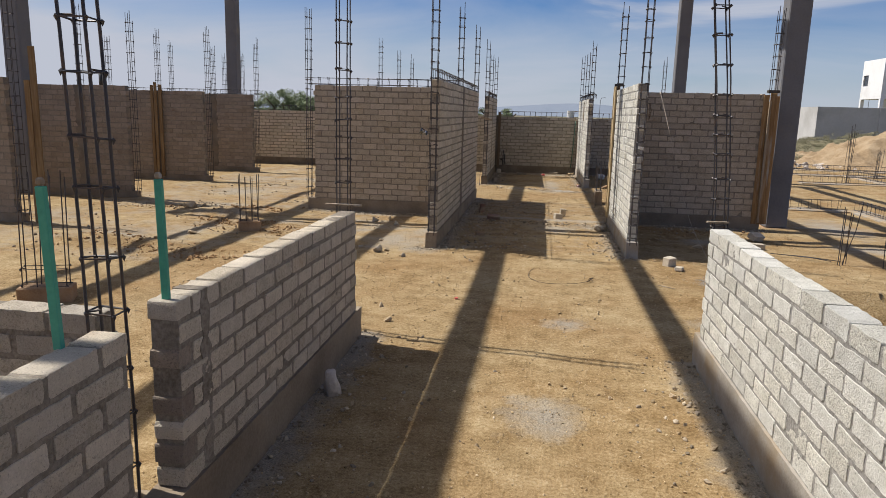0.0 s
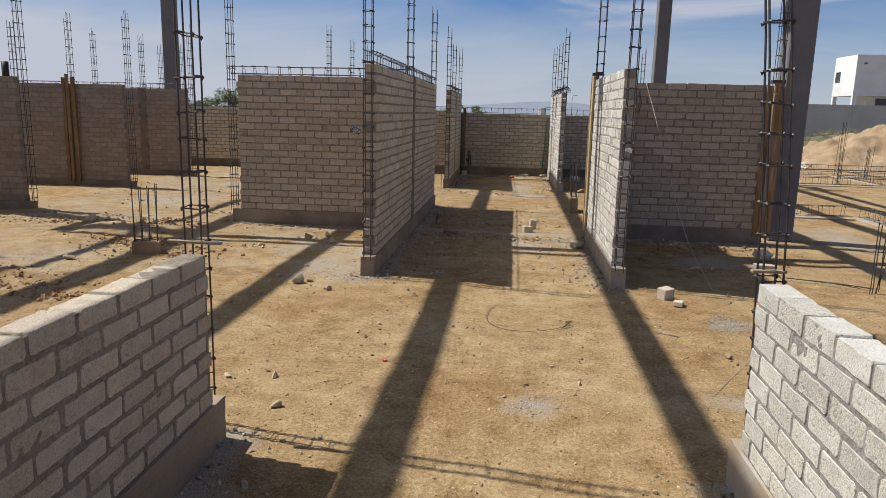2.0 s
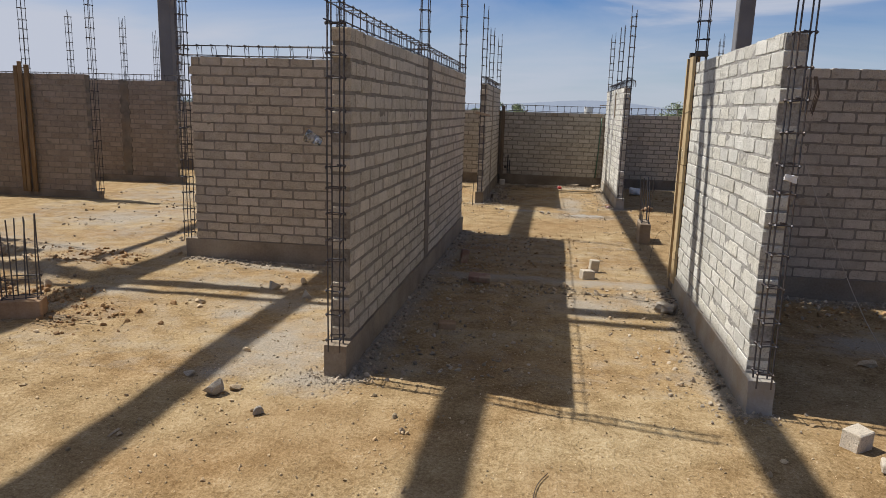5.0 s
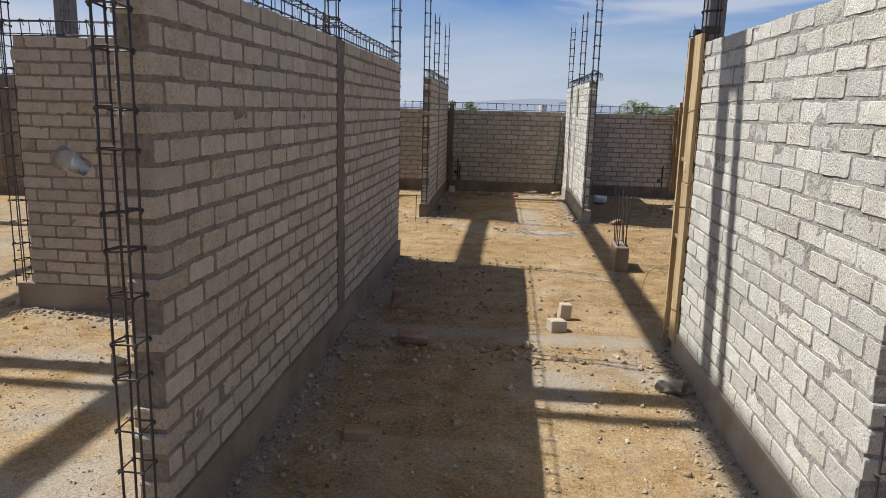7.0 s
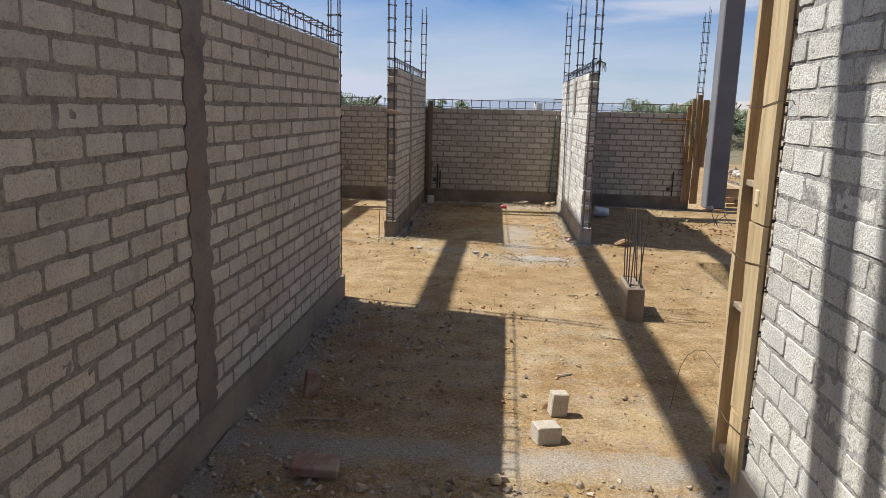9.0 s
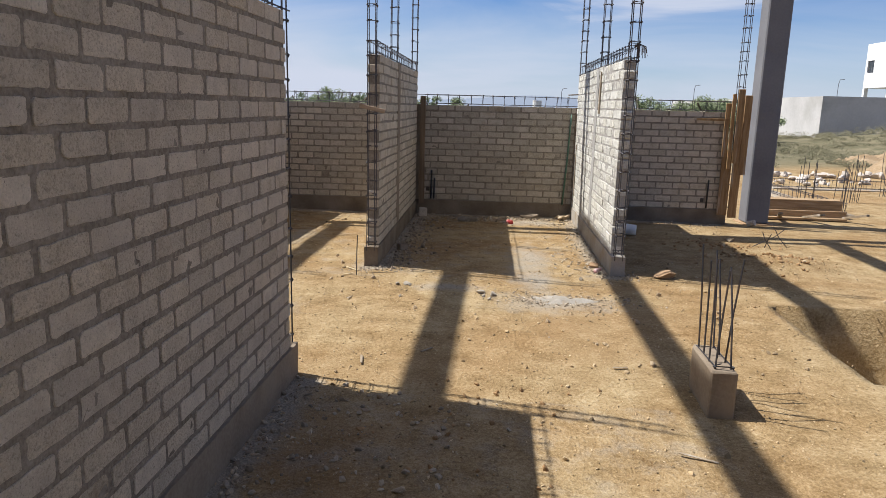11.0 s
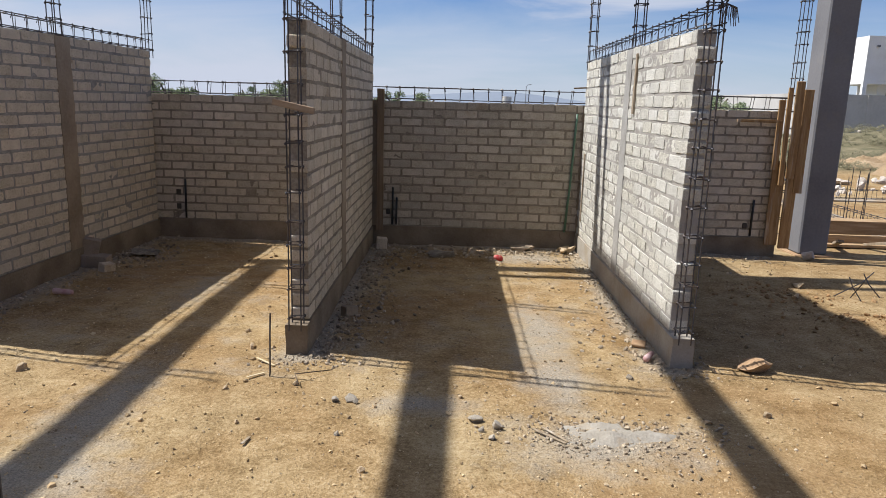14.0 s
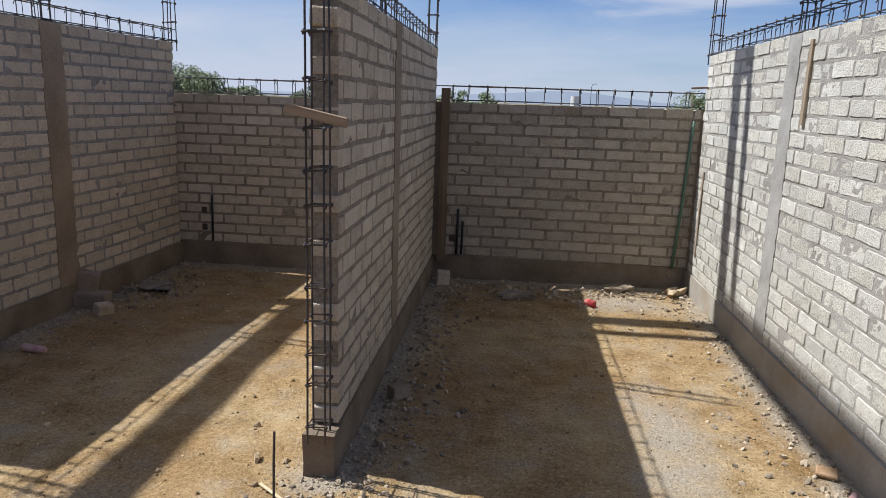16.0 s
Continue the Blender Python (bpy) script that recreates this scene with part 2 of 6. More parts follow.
M_CONCRETE = material("cast concrete", [(0.18, 0.138, 0.096), (0.25, 0.20, 0.145), (0.33, 0.278, 0.212)], scale=2.2, fine=45, bump=0.5,
                      bump_dist=0.004, stains=(0.33, 0.26, 0.18), stain_scale=1.6, stain_at=(0.52, 0.72))
M_MORTAR_MID = material("mid grey mortar", [(0.15, 0.143, 0.13), (0.27, 0.257, 0.235), (0.38, 0.365, 0.34)], scale=9, fine=48, fine_mix=0.65, bump=1.0, bump_dist=0.012)
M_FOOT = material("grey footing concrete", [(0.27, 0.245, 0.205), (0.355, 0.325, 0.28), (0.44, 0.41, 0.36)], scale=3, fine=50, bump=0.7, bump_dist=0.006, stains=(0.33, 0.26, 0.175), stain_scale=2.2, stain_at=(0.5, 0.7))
M_FOOT_BROWN = material("dark brown footing concrete", [(0.13, 0.10, 0.07), (0.195, 0.155, 0.112), (0.27, 0.225, 0.17)], scale=3, fine=50, bump=0.7, bump_dist=0.006)
M_PIER_GREY = material("grey cast concrete", [(0.25, 0.24, 0.22), (0.34, 0.33, 0.308), (0.42, 0.41, 0.388)], scale=5, fine=55, bump=0.8, bump_dist=0.006)
M_PIER = material("brown-stained cast concrete", [(0.12, 0.10, 0.08), (0.19, 0.165, 0.135), (0.27, 0.24, 0.20)], scale=5, fine=55, bump=0.8,
                  bump_dist=0.006, stains=(0.20, 0.145, 0.095), stain_scale=2.5, stain_at=(0.45, 0.7))


def soil_material():
    """Trodden tan soil: pale crust, darker crumbs and fine grain at three sizes."""
    m = bpy.data.materials.new("tan soil")
    m.use_nodes = True
    nt = m.node_tree
    n = nt.nodes
    b = n["Principled BSDF"]
    b.inputs["Roughness"].default_value = 0.95
    b.inputs["Specular IOR Level"].default_value = 0.15
    tc = n.new("ShaderNodeTexCoord")

    def noisy(scale, detail, rough, warp=0.0):
        k = n.new("ShaderNodeTexNoise")
        k.inputs["Scale"].default_value, k.inputs["Detail"].default_value = scale, detail
        k.inputs["Roughness"].default_value, k.inputs["Distortion"].default_value = rough, warp
        nt.links.new(tc.outputs["Object"], k.inputs["Vector"])
        return k.outputs["Fac"]

    def math_node(op, p, q):
        k = n.new("ShaderNodeMath")
        k.operation = op
        for s, v in zip(k.inputs, (p, q)):
            if isinstance(v, float):
                s.default_value = v
            else:
                nt.links.new(v, s)
        return k.outputs[0]

    def ramp(fac, stops):
        k = n.new("ShaderNodeValToRGB")
        while len(k.color_ramp.elements) < len(stops):
            k.color_ramp.elements.new(0.5)
        for e, (p, col) in zip(k.color_ramp.elements, stops):
            e.position, e.color = p, (*col, 1)
        nt.links.new(fac, k.inputs["Fac"])
        return k.outputs["Color"]

    macro, meso, crumb, grain = noisy(0.8, 5, 0.55, 0.2), noisy(4.2, 5, 0.6), noisy(34, 4, 0.65), noisy(95, 3, 0.6)
    tone = math_node("ADD", math_node("MULTIPLY", meso, 0.34), math_node("ADD", math_node("MULTIPLY", crumb, 0.35), math_node("MULTIPLY", grain, 0.32)))
    red = ramp(tone, [(0.36, (0.10, 0.054, 0.021)), (0.47, (0.222, 0.140, 0.060)), (0.56, (0.338, 0.228, 0.112)), (0.67, (0.49, 0.375, 0.22))])
    pale = ramp(tone, [(0.36, (0.165, 0.108, 0.05)), (0.47, (0.31, 0.225, 0.116)), (0.56, (0.415, 0.318, 0.18)), (0.67, (0.55, 0.45, 0.295))])
    mx = n.new("ShaderNodeMixRGB")
    mr = n.new("ShaderNodeMapRange")
    mr.inputs["From Min"].default_value, mr.inputs["From Max"].default_value = 0.33, 0.66
    nt.links.new(macro, mr.inputs["Value"])
    nt.links.new(mr.outputs["Result"], mx.inputs["Fac"])
    nt.links.new(red, mx.inputs["Color1"])
    nt.links.new(pale, mx.inputs["Color2"])
    patch = n.new("ShaderNodeMapRange")                     # damp reddish patches of dug earth
    patch.inputs["From Min"].default_value, patch.inputs["From Max"].default_value = 0.50, 0.72
    patch.inputs["To Max"].default_value = 0.55
    nt.links.new(noisy(0.42, 6, 0.62, 0.3), patch.inputs["Value"])
    mx2 = n.new("ShaderNodeMixRGB")
    mx2.inputs["Color2"].default_value = (0.27, 0.158, 0.07, 1)
    nt.links.new(patch.outputs["Result"], mx2.inputs["Fac"])
    nt.links.new(mx.outputs["Color"], mx2.inputs["Color1"])
    nt.links.new(mx2.outputs["Color"], b.inputs["Base Color"])
    h = math_node("ADD", math_node("MULTIPLY", meso, 0.42), math_node("ADD", math_node("MULTIPLY", crumb, 0.55), math_node("MULTIPLY", grain, 0.20)))
    bp = n.new("ShaderNodeBump")
    bp.inputs["Strength"].default_value = 0.9
    bp.inputs["Distance"].default_value = 0.035
    nt.links.new(h, bp.inputs["Height"])
    nt.links.new(bp.outputs["Normal"], b.inputs["Normal"])
    return m


M_SOIL = soil_material()


def add_dust(m, colour=(0.375, 0.335, 0.272)):
    """Grey cement dust and spilled grit where the ground's dust value says so, broken up by noise."""
    nt = m.node_tree
    n = nt.nodes
    b = n["Principled BSDF"]
    old = b.inputs["Base Color"].links[0].from_socket
    at = n.new("ShaderNodeAttribute")
    at.attribute_name = "dust"
    nz = n.new("ShaderNodeTexNoise")
    nz.inputs["Scale"].default_value = 3.2
    nz.inputs["Detail"].default_value = 8
    nz.inputs["Roughness"].default_value = 0.7
    tc = n.new("ShaderNodeTexCoord")
    nt.links.new(tc.outputs["Object"], nz.inputs["Vector"])
    ad = n.new("ShaderNodeMath")
    ad.operation = "ADD"
    nt.links.new(at.outputs["Fac"], ad.inputs[0])
    nt.links.new(nz.outputs["Fac"], ad.inputs[1])
    mr = n.new("ShaderNodeMapRange")
    mr.inputs["From Min"].default_value, mr.inputs["From Max"].default_value = 0.78, 1.12
    mr.inputs["To Max"].default_value = 0.85
    nt.links.new(ad.outputs[0], mr.inputs["Value"])
    grain = n.new("ShaderNodeTexNoise")
    grain.inputs["Scale"].default_value = 95
    grain.inputs["Detail"].default_value = 3
    nt.links.new(tc.outputs["Object"], grain.inputs["Vector"])
    gr = n.new("ShaderNodeValToRGB")
    gr.color_ramp.elements[0].position, gr.color_ramp.elements[1].position = 0.3, 0.7
    gr.color_ramp.elements[0].color = (*[c * 0.55 for c in colour], 1)
    gr.color_ramp.elements[1].color = (*[c * 1.15 for c in colour], 1)
    nt.links.new(grain.outputs["Fac"], gr.inputs["Fac"])
    mx = n.new("ShaderNodeMixRGB")
    nt.links.new(mr.outputs["Result"], mx.inputs["Fac"])
    nt.links.new(old, mx.inputs["Color1"])
    nt.links.new(gr.outputs["Color"], mx.inputs["Color2"])
    nt.links.new(mx.outputs["Color"], b.inputs["Base Color"])




def add_scrub(m):
    """Dull olive weeds and leaf litter on the open ground beyond the site."""
    nt = m.node_tree
    n = nt.nodes
    b = n["Principled BSDF"]
    old = b.inputs["Base Color"].links[0].from_socket
    at = n.new("ShaderNodeAttribute")
    at.attribute_name = "scrub"
    tc = n.new("ShaderNodeTexCoord")
    nz = n.new("ShaderNodeTexNoise")
    nz.inputs["Scale"].default_value, nz.inputs["Detail"].default_value, nz.inputs["Roughness"].default_value = 1.1, 9, 0.75
    nt.links.new(tc.outputs["Object"], nz.inputs["Vector"])
    ramp = n.new("ShaderNodeValToRGB")
    ramp.color_ramp.elements[0].position, ramp.color_ramp.elements[1].position = 0.35, 0.65
    ramp.color_ramp.elements[0].color, ramp.color_ramp.elements[1].color = (0.085, 0.085, 0.045, 1), (0.24, 0.205, 0.13, 1)
    nt.links.new(nz.outputs["Fac"], ramp.inputs["Fac"])
    mx = n.new("ShaderNodeMixRGB")
    nt.links.new(at.outputs["Fac"], mx.inputs["Fac"])
    nt.links.new(old, mx.inputs["Color1"])
    nt.links.new(ramp.outputs["Color"], mx.inputs["Color2"])
    nt.links.new(mx.outputs["Color"], b.inputs["Base Color"])


add_dust(M_SOIL)
add_scrub(M_SOIL)
M_STEEL = material("dark reinforcing bar", [(0.028, 0.03, 0.038), (0.055, 0.052, 0.056), (0.12, 0.078, 0.052)], rough=0.5, scale=7, fine=160,
                   bump=0.3, bump_dist=0.001, metallic=0.35)
M_PRIMER = material("grey primed steel", [(0.125, 0.128, 0.142), (0.165, 0.168, 0.182), (0.20, 0.203, 0.214)], rough=0.72, scale=1.4, fine=30, bump=0.08,
                    bump_dist=0.002, stains=(0.22, 0.205, 0.18), stain_scale=1.8, stain_at=(0.58, 0.78))
M_WOOD = material("raw formwork pine", [(0.18, 0.10, 0.043), (0.29, 0.175, 0.078), (0.39, 0.265, 0.14)], rough=0.75, scale=3, fine=40, bump=0.3,
                  bump_dist=0.002, stretch=(9, 9, 0.8), per_object=0.16, stains=(0.44, 0.40, 0.34), stain_scale=0.9, stain_at=(0.55, 0.7))
M_STONE = material("loose stone", [(0.33, 0.24, 0.145), (0.46, 0.355, 0.23), (0.58, 0.485, 0.35)], scale=9, fine=70, bump=0.6, bump_dist=0.006, per_object=0.22)

M_STONE_PALE = material("pale broken rock", [(0.40, 0.34, 0.28), (0.54, 0.48, 0.42), (0.66, 0.61, 0.55)], scale=4, fine=30, bump=0.6, bump_dist=0.02, per_object=0.15)
M_GRIT = material("grit", [(0.25, 0.17, 0.09), (0.385, 0.285, 0.165), (0.52, 0.425, 0.285)], scale=5, fine=60, bump=0.3, per_island=0.5)
M_GREY_GRIT = material("grey rubble", [(0.255, 0.20, 0.14), (0.355, 0.29, 0.21), (0.47, 0.405, 0.315)], scale=5, fine=60, bump=0.4, per_island=0.4)
M_RUBBLE_BROWN = material("earthy rubble", [(0.17, 0.125, 0.085), (0.255, 0.20, 0.14), (0.36, 0.295, 0.22)], scale=5, fine=60, bump=0.4, per_island=0.4)
M_GRAVEL = material("blue-grey gravel", [(0.20, 0.188, 0.168), (0.30, 0.283, 0.255), (0.43, 0.408, 0.37)], scale=5, fine=60, bump=0.4, per_island=0.3)
M_CLAY = material("red clay brick", [(0.22, 0.13, 0.095), (0.28, 0.178, 0.135), (0.34, 0.25, 0.195)], scale=9, fine=80, bump=0.5, bump_dist=0.004, stains=(0.34, 0.27, 0.20), stain_scale=12, stain_at=(0.48, 0.62))
M_EARTH_CAST = material("earth-stained concrete", [(0.24, 0.15, 0.085), (0.36, 0.235, 0.135), (0.43, 0.31, 0.20)], scale=5, fine=50, bump=0.5, bump_dist=0.006)
M_GREEN = material("green paint", [(0.04, 0.27, 0.185), (0.055, 0.33, 0.225), (0.08, 0.38, 0.27)], rough=0.55, scale=5, fine=60, bump=0.15, bump_dist=0.001)
M_CONDUIT = material("dull green conduit", [(0.06, 0.13, 0.085), (0.085, 0.17, 0.11), (0.12, 0.20, 0.14)], rough=0.5, scale=6, fine=40, bump=0.1)
M_BLACK = material("black plastic", [(0.012, 0.012, 0.013), (0.02, 0.02, 0.02), (0.035, 0.033, 0.03)], rough=0.5, scale=6, fine=40, bump=0.1)
M_WHITE = material("white plastic", [(0.62, 0.62, 0.60), (0.72, 0.72, 0.70), (0.78, 0.78, 0.76)], rough=0.45, scale=6, fine=40, bump=0.1, stains=(0.5, 0.42, 0.32), stain_scale=6)
M_RED = material("red printed paper", [(0.42, 0.03, 0.03), (0.55, 0.05, 0.05), (0.7, 0.35, 0.32)], rough=0.6, scale=14, fine=40, bump=0.3)
M_PINK = material("faded pink plastic", [(0.42, 0.22, 0.22), (0.52, 0.33, 0.33), (0.6, 0.45, 0.44)], rough=0.5, scale=14, fine=40, bump=0.2)
M_HOUSE = material("white painted plaster", [(0.70, 0.70, 0.69), (0.77, 0.77, 0.76), (0.81, 0.81, 0.80)], scale=0.6, fine=9, bump=0.1, stains=(0.66, 0.64, 0.61), stain_scale=0.25)
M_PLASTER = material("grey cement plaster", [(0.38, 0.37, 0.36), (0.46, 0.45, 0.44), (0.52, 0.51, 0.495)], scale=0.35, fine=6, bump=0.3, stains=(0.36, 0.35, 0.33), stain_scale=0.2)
M_LEAF = material("mesquite leaves", [(0.10, 0.14, 0.06), (0.15, 0.19, 0.085), (0.20, 0.235, 0.115)], rough=0.65, scale=1.2, fine=9, bump=0, per_island=0.3)
M_DRY = material("dry grass", [(0.125, 0.12, 0.07), (0.185, 0.172, 0.105), (0.25, 0.23, 0.15)], rough=0.9, scale=0.6, fine=5, bump=0, per_island=0.3)
M_BARK = material("bark", [(0.06, 0.045, 0.035), (0.10, 0.08, 0.06), (0.14, 0.115, 0.09)], scale=6, fine=40, bump=0.6, bump_dist=0.01)
M_MOUND = material("loose orange earth", [(0.235, 0.16, 0.088), (0.32, 0.232, 0.138), (0.41, 0.315, 0.205)], scale=1.4, fine=12, bump=0.9, bump_dist=0.06)
# the blue of distant haze is painted into the hill colour
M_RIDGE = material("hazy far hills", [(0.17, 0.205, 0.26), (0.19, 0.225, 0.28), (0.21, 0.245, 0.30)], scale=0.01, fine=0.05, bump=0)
M_PANE = material("dark window glass", [(0.02, 0.025, 0.03), (0.03, 0.035, 0.04), (0.045, 0.05, 0.055)], rough=0.08, scale=1, fine=3, bump=0)


# ---- builders ----
def mesh_from(name, verts, faces, mat=None, smooth=False):
    me = bpy.data.meshes.new(name)
    me.from_pydata([tuple(v) for v in verts], [], faces)
    if mat:
        me.materials.append(mat)
    if smooth:
        me.polygons.foreach_set("use_smooth", [True] * len(me.polygons))
    me.update()
    return me


def put(name, me, parent=None, label="", m=None):
    ob = new(name, me)
    if parent is not None:
        ob.parent = parent
    if m is not None:
        ob.matrix_basis = m
    if label:
        ob["label"] = label
    return ob


def part(name, bm, mat, parent=None, label="", smooth=False):
    """Links a bmesh as one mesh object under a thing or a part."""
    me = bpy.data.meshes.new(name)
    bm.to_mesh(me)
    bm.free()
    me.materials.append(mat)
    if smooth:
        me.polygons.foreach_set("use_smooth", [True] * len(me.polygons))
    return put(name, me, parent, label)


def box_bm(x0, x1, y0, y1, z0, z1, bevel=0.0, jitter=0.0, cuts=0, rng=random):
    bm = bmesh.new()
    bmesh.ops.create_cube(bm, size=1.0)
    for v in bm.verts:
        v.co = Vector(((x0 + x1) / 2 + v.co.x * (x1 - x0), (y0 + y1) / 2 + v.co.y * (y1 - y0), (z0 + z1) / 2 + v.co.z * (z1 - z0)))
    if cuts:
        longest = max(((x1 - x0), 0), ((y1 - y0), 1), ((z1 - z0), 2))[1]
        es = [e for e in bm.edges if abs((e.verts[0].co - e.verts[1].co)[longest]) > 1e-6]
        bmesh.ops.subdivide_edges(bm, edges=es, cuts=cuts, use_grid_fill=True)
    if bevel:
        bmesh.ops.bevel(bm, geom=list(bm.edges) if not cuts else [e for e in bm.edges if e.calc_face_angle(0) > 0.5], offset=bevel, segments=1, affect="EDGES")
    if jitter:
        for v in bm.verts:
            v.co += Vector((rng.uniform(-jitter, jitter), rng.uniform(-jitter, jitter), rng.uniform(-jitter, jitter)))
    return bm


def rod_data(points, r, sides=5):
    """Vertices and faces of a bar that follows the points."""
    pts = [Vector(p) for p in points]
    verts, faces = [], []
    for i, p in enumerate(pts):
        a = pts[max(i - 1, 0)]
        b = pts[min(i + 1, len(pts) - 1)]
        d = (b - a).normalized()
        u = d.orthogonal().normalized()
        if i and abs(u.dot(last_u)) < 0.999:
            u = (last_u - d * last_u.dot(d)).normalized()
        last_u = u
        w = d.cross(u)
        for k in range(sides):
            t = 2 * math.pi * k / sides
            verts.append(p + (u * math.cos(t) + w * math.sin(t)) * r)
    for i in range(len(pts) - 1):
        for k in range(sides):
            k2 = (k + 1) % sides
            faces.append((i * sides + k, i * sides + k2, (i + 1) * sides + k2, (i + 1) * sides + k))
    faces.append(tuple(range(sides))[::-1])
    faces.append(tuple((len(pts) - 1) * sides + k for k in range(sides)))
    return verts, faces


def rod(name, points, r, mat, parent=None, sides=5, label=""):
    v, f = rod_data(points, r, sides)
    return put(name, mesh_from(name, v, f, mat), parent, label)


# ---- blocks and walls ----
BL, BH, BT, JO = 0.270, 0.0905, 0.14, 0.0245
PITCH, COURSE = 0.295, 0.115
BASE = 0.24
wall_rng = random.Random(5)


def block_mesh(seed, mat=None, worn=True):
    """One block: a rectangle with rounded, worn corners, carried through the wall's thickness; worn ones have chamfered faces."""
    r = random.Random(seed)
    hx, hy, hz = BL / 2, BT / 2, BH / 2
    outline = []
    for q, (sx, sz) in enumerate(((-1, -1), (1, -1), (1, 1), (-1, 1))):
        c = r.uniform(0.007, 0.017) if r.random() > 0.10 else r.uniform(0.02, 0.034)
        cx, cz = c * r.uniform(0.8, 1.3), min(c * r.uniform(0.8, 1.1), hz * 0.8)
        mx, mz = sx * (hx - cx), sz * (hz - cz)
        for k in range(3):                                  # round the corner
            a = math.radians(180 + 90 * q + 45 * k)
            outline.append((mx + cx * math.cos(a), mz + cz * math.sin(a)))
        if q in (0, 2):                                     # worn points along the bed edges
            for k in (1, 2, 3, 4):
                outline.append(((-hx if q == 0 else hx) * (1 - 2 * k / 5) + r.uniform(-0.012, 0.012), sz * hz - sz * r.uniform(-0.0012, 0.0042)))
        else:
            outline.append((sx * hx - sx * r.uniform(-0.001, 0.004), r.uniform(-0.012, 0.012)))
    n = len(outline)
    out = [(x + r.uniform(-1, 1) * 0.0012, z + r.uniform(-1, 1) * 0.0012) for x, z in outline]
    verts, rings = [], []
    depth = ((-hy, 0.0016), (-hy + 0.0022, 0.0), (hy - 0.0022, 0.0), (hy, 0.0016)) if worn else ((-hy, 0.0), (hy, 0.0))
    for y, inset in depth:
        rings.append(len(verts))
        for x, z in out:
            k = inset * r.uniform(0.1, 2.0)
            verts.append((x - k * (1 if x > 0 else -1) * (abs(x) > hx * 0.8), y + (r.uniform(-1, 1) * 0.0012 if abs(y) == hy else 0.0), z - k * (1 if z > 0 else -1) * (abs(z) > hz * 0.45)))
    faces = [tuple(range(n)), tuple(range(rings[-1] + n - 1, rings[-1] - 1, -1))]
    for a, b in zip(rings, rings[1:]):
        for k in range(n):
            k2 = (k + 1) % n
            faces.append((a + k2, a + k, b + k, b + k2))
    me = mesh_from("brick", verts, faces, mat or M_BLOCK)
    bm = bmesh.new()
    bm.from_mesh(me)
    bmesh.ops.recalc_face_normals(bm, faces=bm.faces)
    bm.to_mesh(me)
    bm.free()
    return me


BLOCKS = [block_mesh(i) for i in range(28)]
BROWN_BLOCKS = [block_mesh(i, M_BLOCK_BROWN, False) for i in range(28)]
SHADE_BLOCKS = [block_mesh(i, M_BLOCK_SHADE) for i in range(28)]
CROSS_BLOCKS = [block_mesh(i, M_BLOCK_CROSS, False) for i in range(28)]
FLAT_BLOCKS = [block_mesh(i, M_BLOCK_REAR, False) for i in range(28)]


def rough_sheet(axis, half, a0, a1, z0, z1, step, amp, seed):
    """A mortar core: two rough faces, closed round, along a wall's length."""
    na, nz = max(2, int((a1 - a0) / step) + 1), max(2, int((z1 - z0) / step) + 1)
    A, Z = np.linspace(a0, a1, na), np.linspace(z0, z1, nz)
    verts, faces = [], []
    for side in (-1, 1):
        for a in A:
            for z in Z:
                q = Vector((a * 14, z * 14, seed + side * 7.7))
                o = half + amp * (noise.noise(q) + 0.7 * noise.noise(q * 2.7))
                verts.append((a, side * o, z))
    n1 = na * nz
    for s in (0, 1):
        for i in range(na - 1):
            for j in range(nz - 1):
                k = s * n1 + i * nz + j
                f = (k, k + nz, k + nz + 1, k + 1)
                faces.append(f if s == 0 else f[::-1])
    caps = [[i * nz + j for i in range(na)] for j in (0, nz - 1)] + [[i * nz + j for j in range(nz)] for i in (0, na - 1)]
    for c, line in enumerate(caps):                         # closing strips have corners of their own, so that the edges stay sharp
        m, k = len(verts), len(line)
        verts += [verts[v] for v in line] + [verts[v + n1] for v in line]
        for i in range(k - 1):
            f = (m + i, m + k + i, m + k + i + 1, m + i + 1)
            faces.append(f if c in (0, 3) else f[::-1])
    return verts, faces


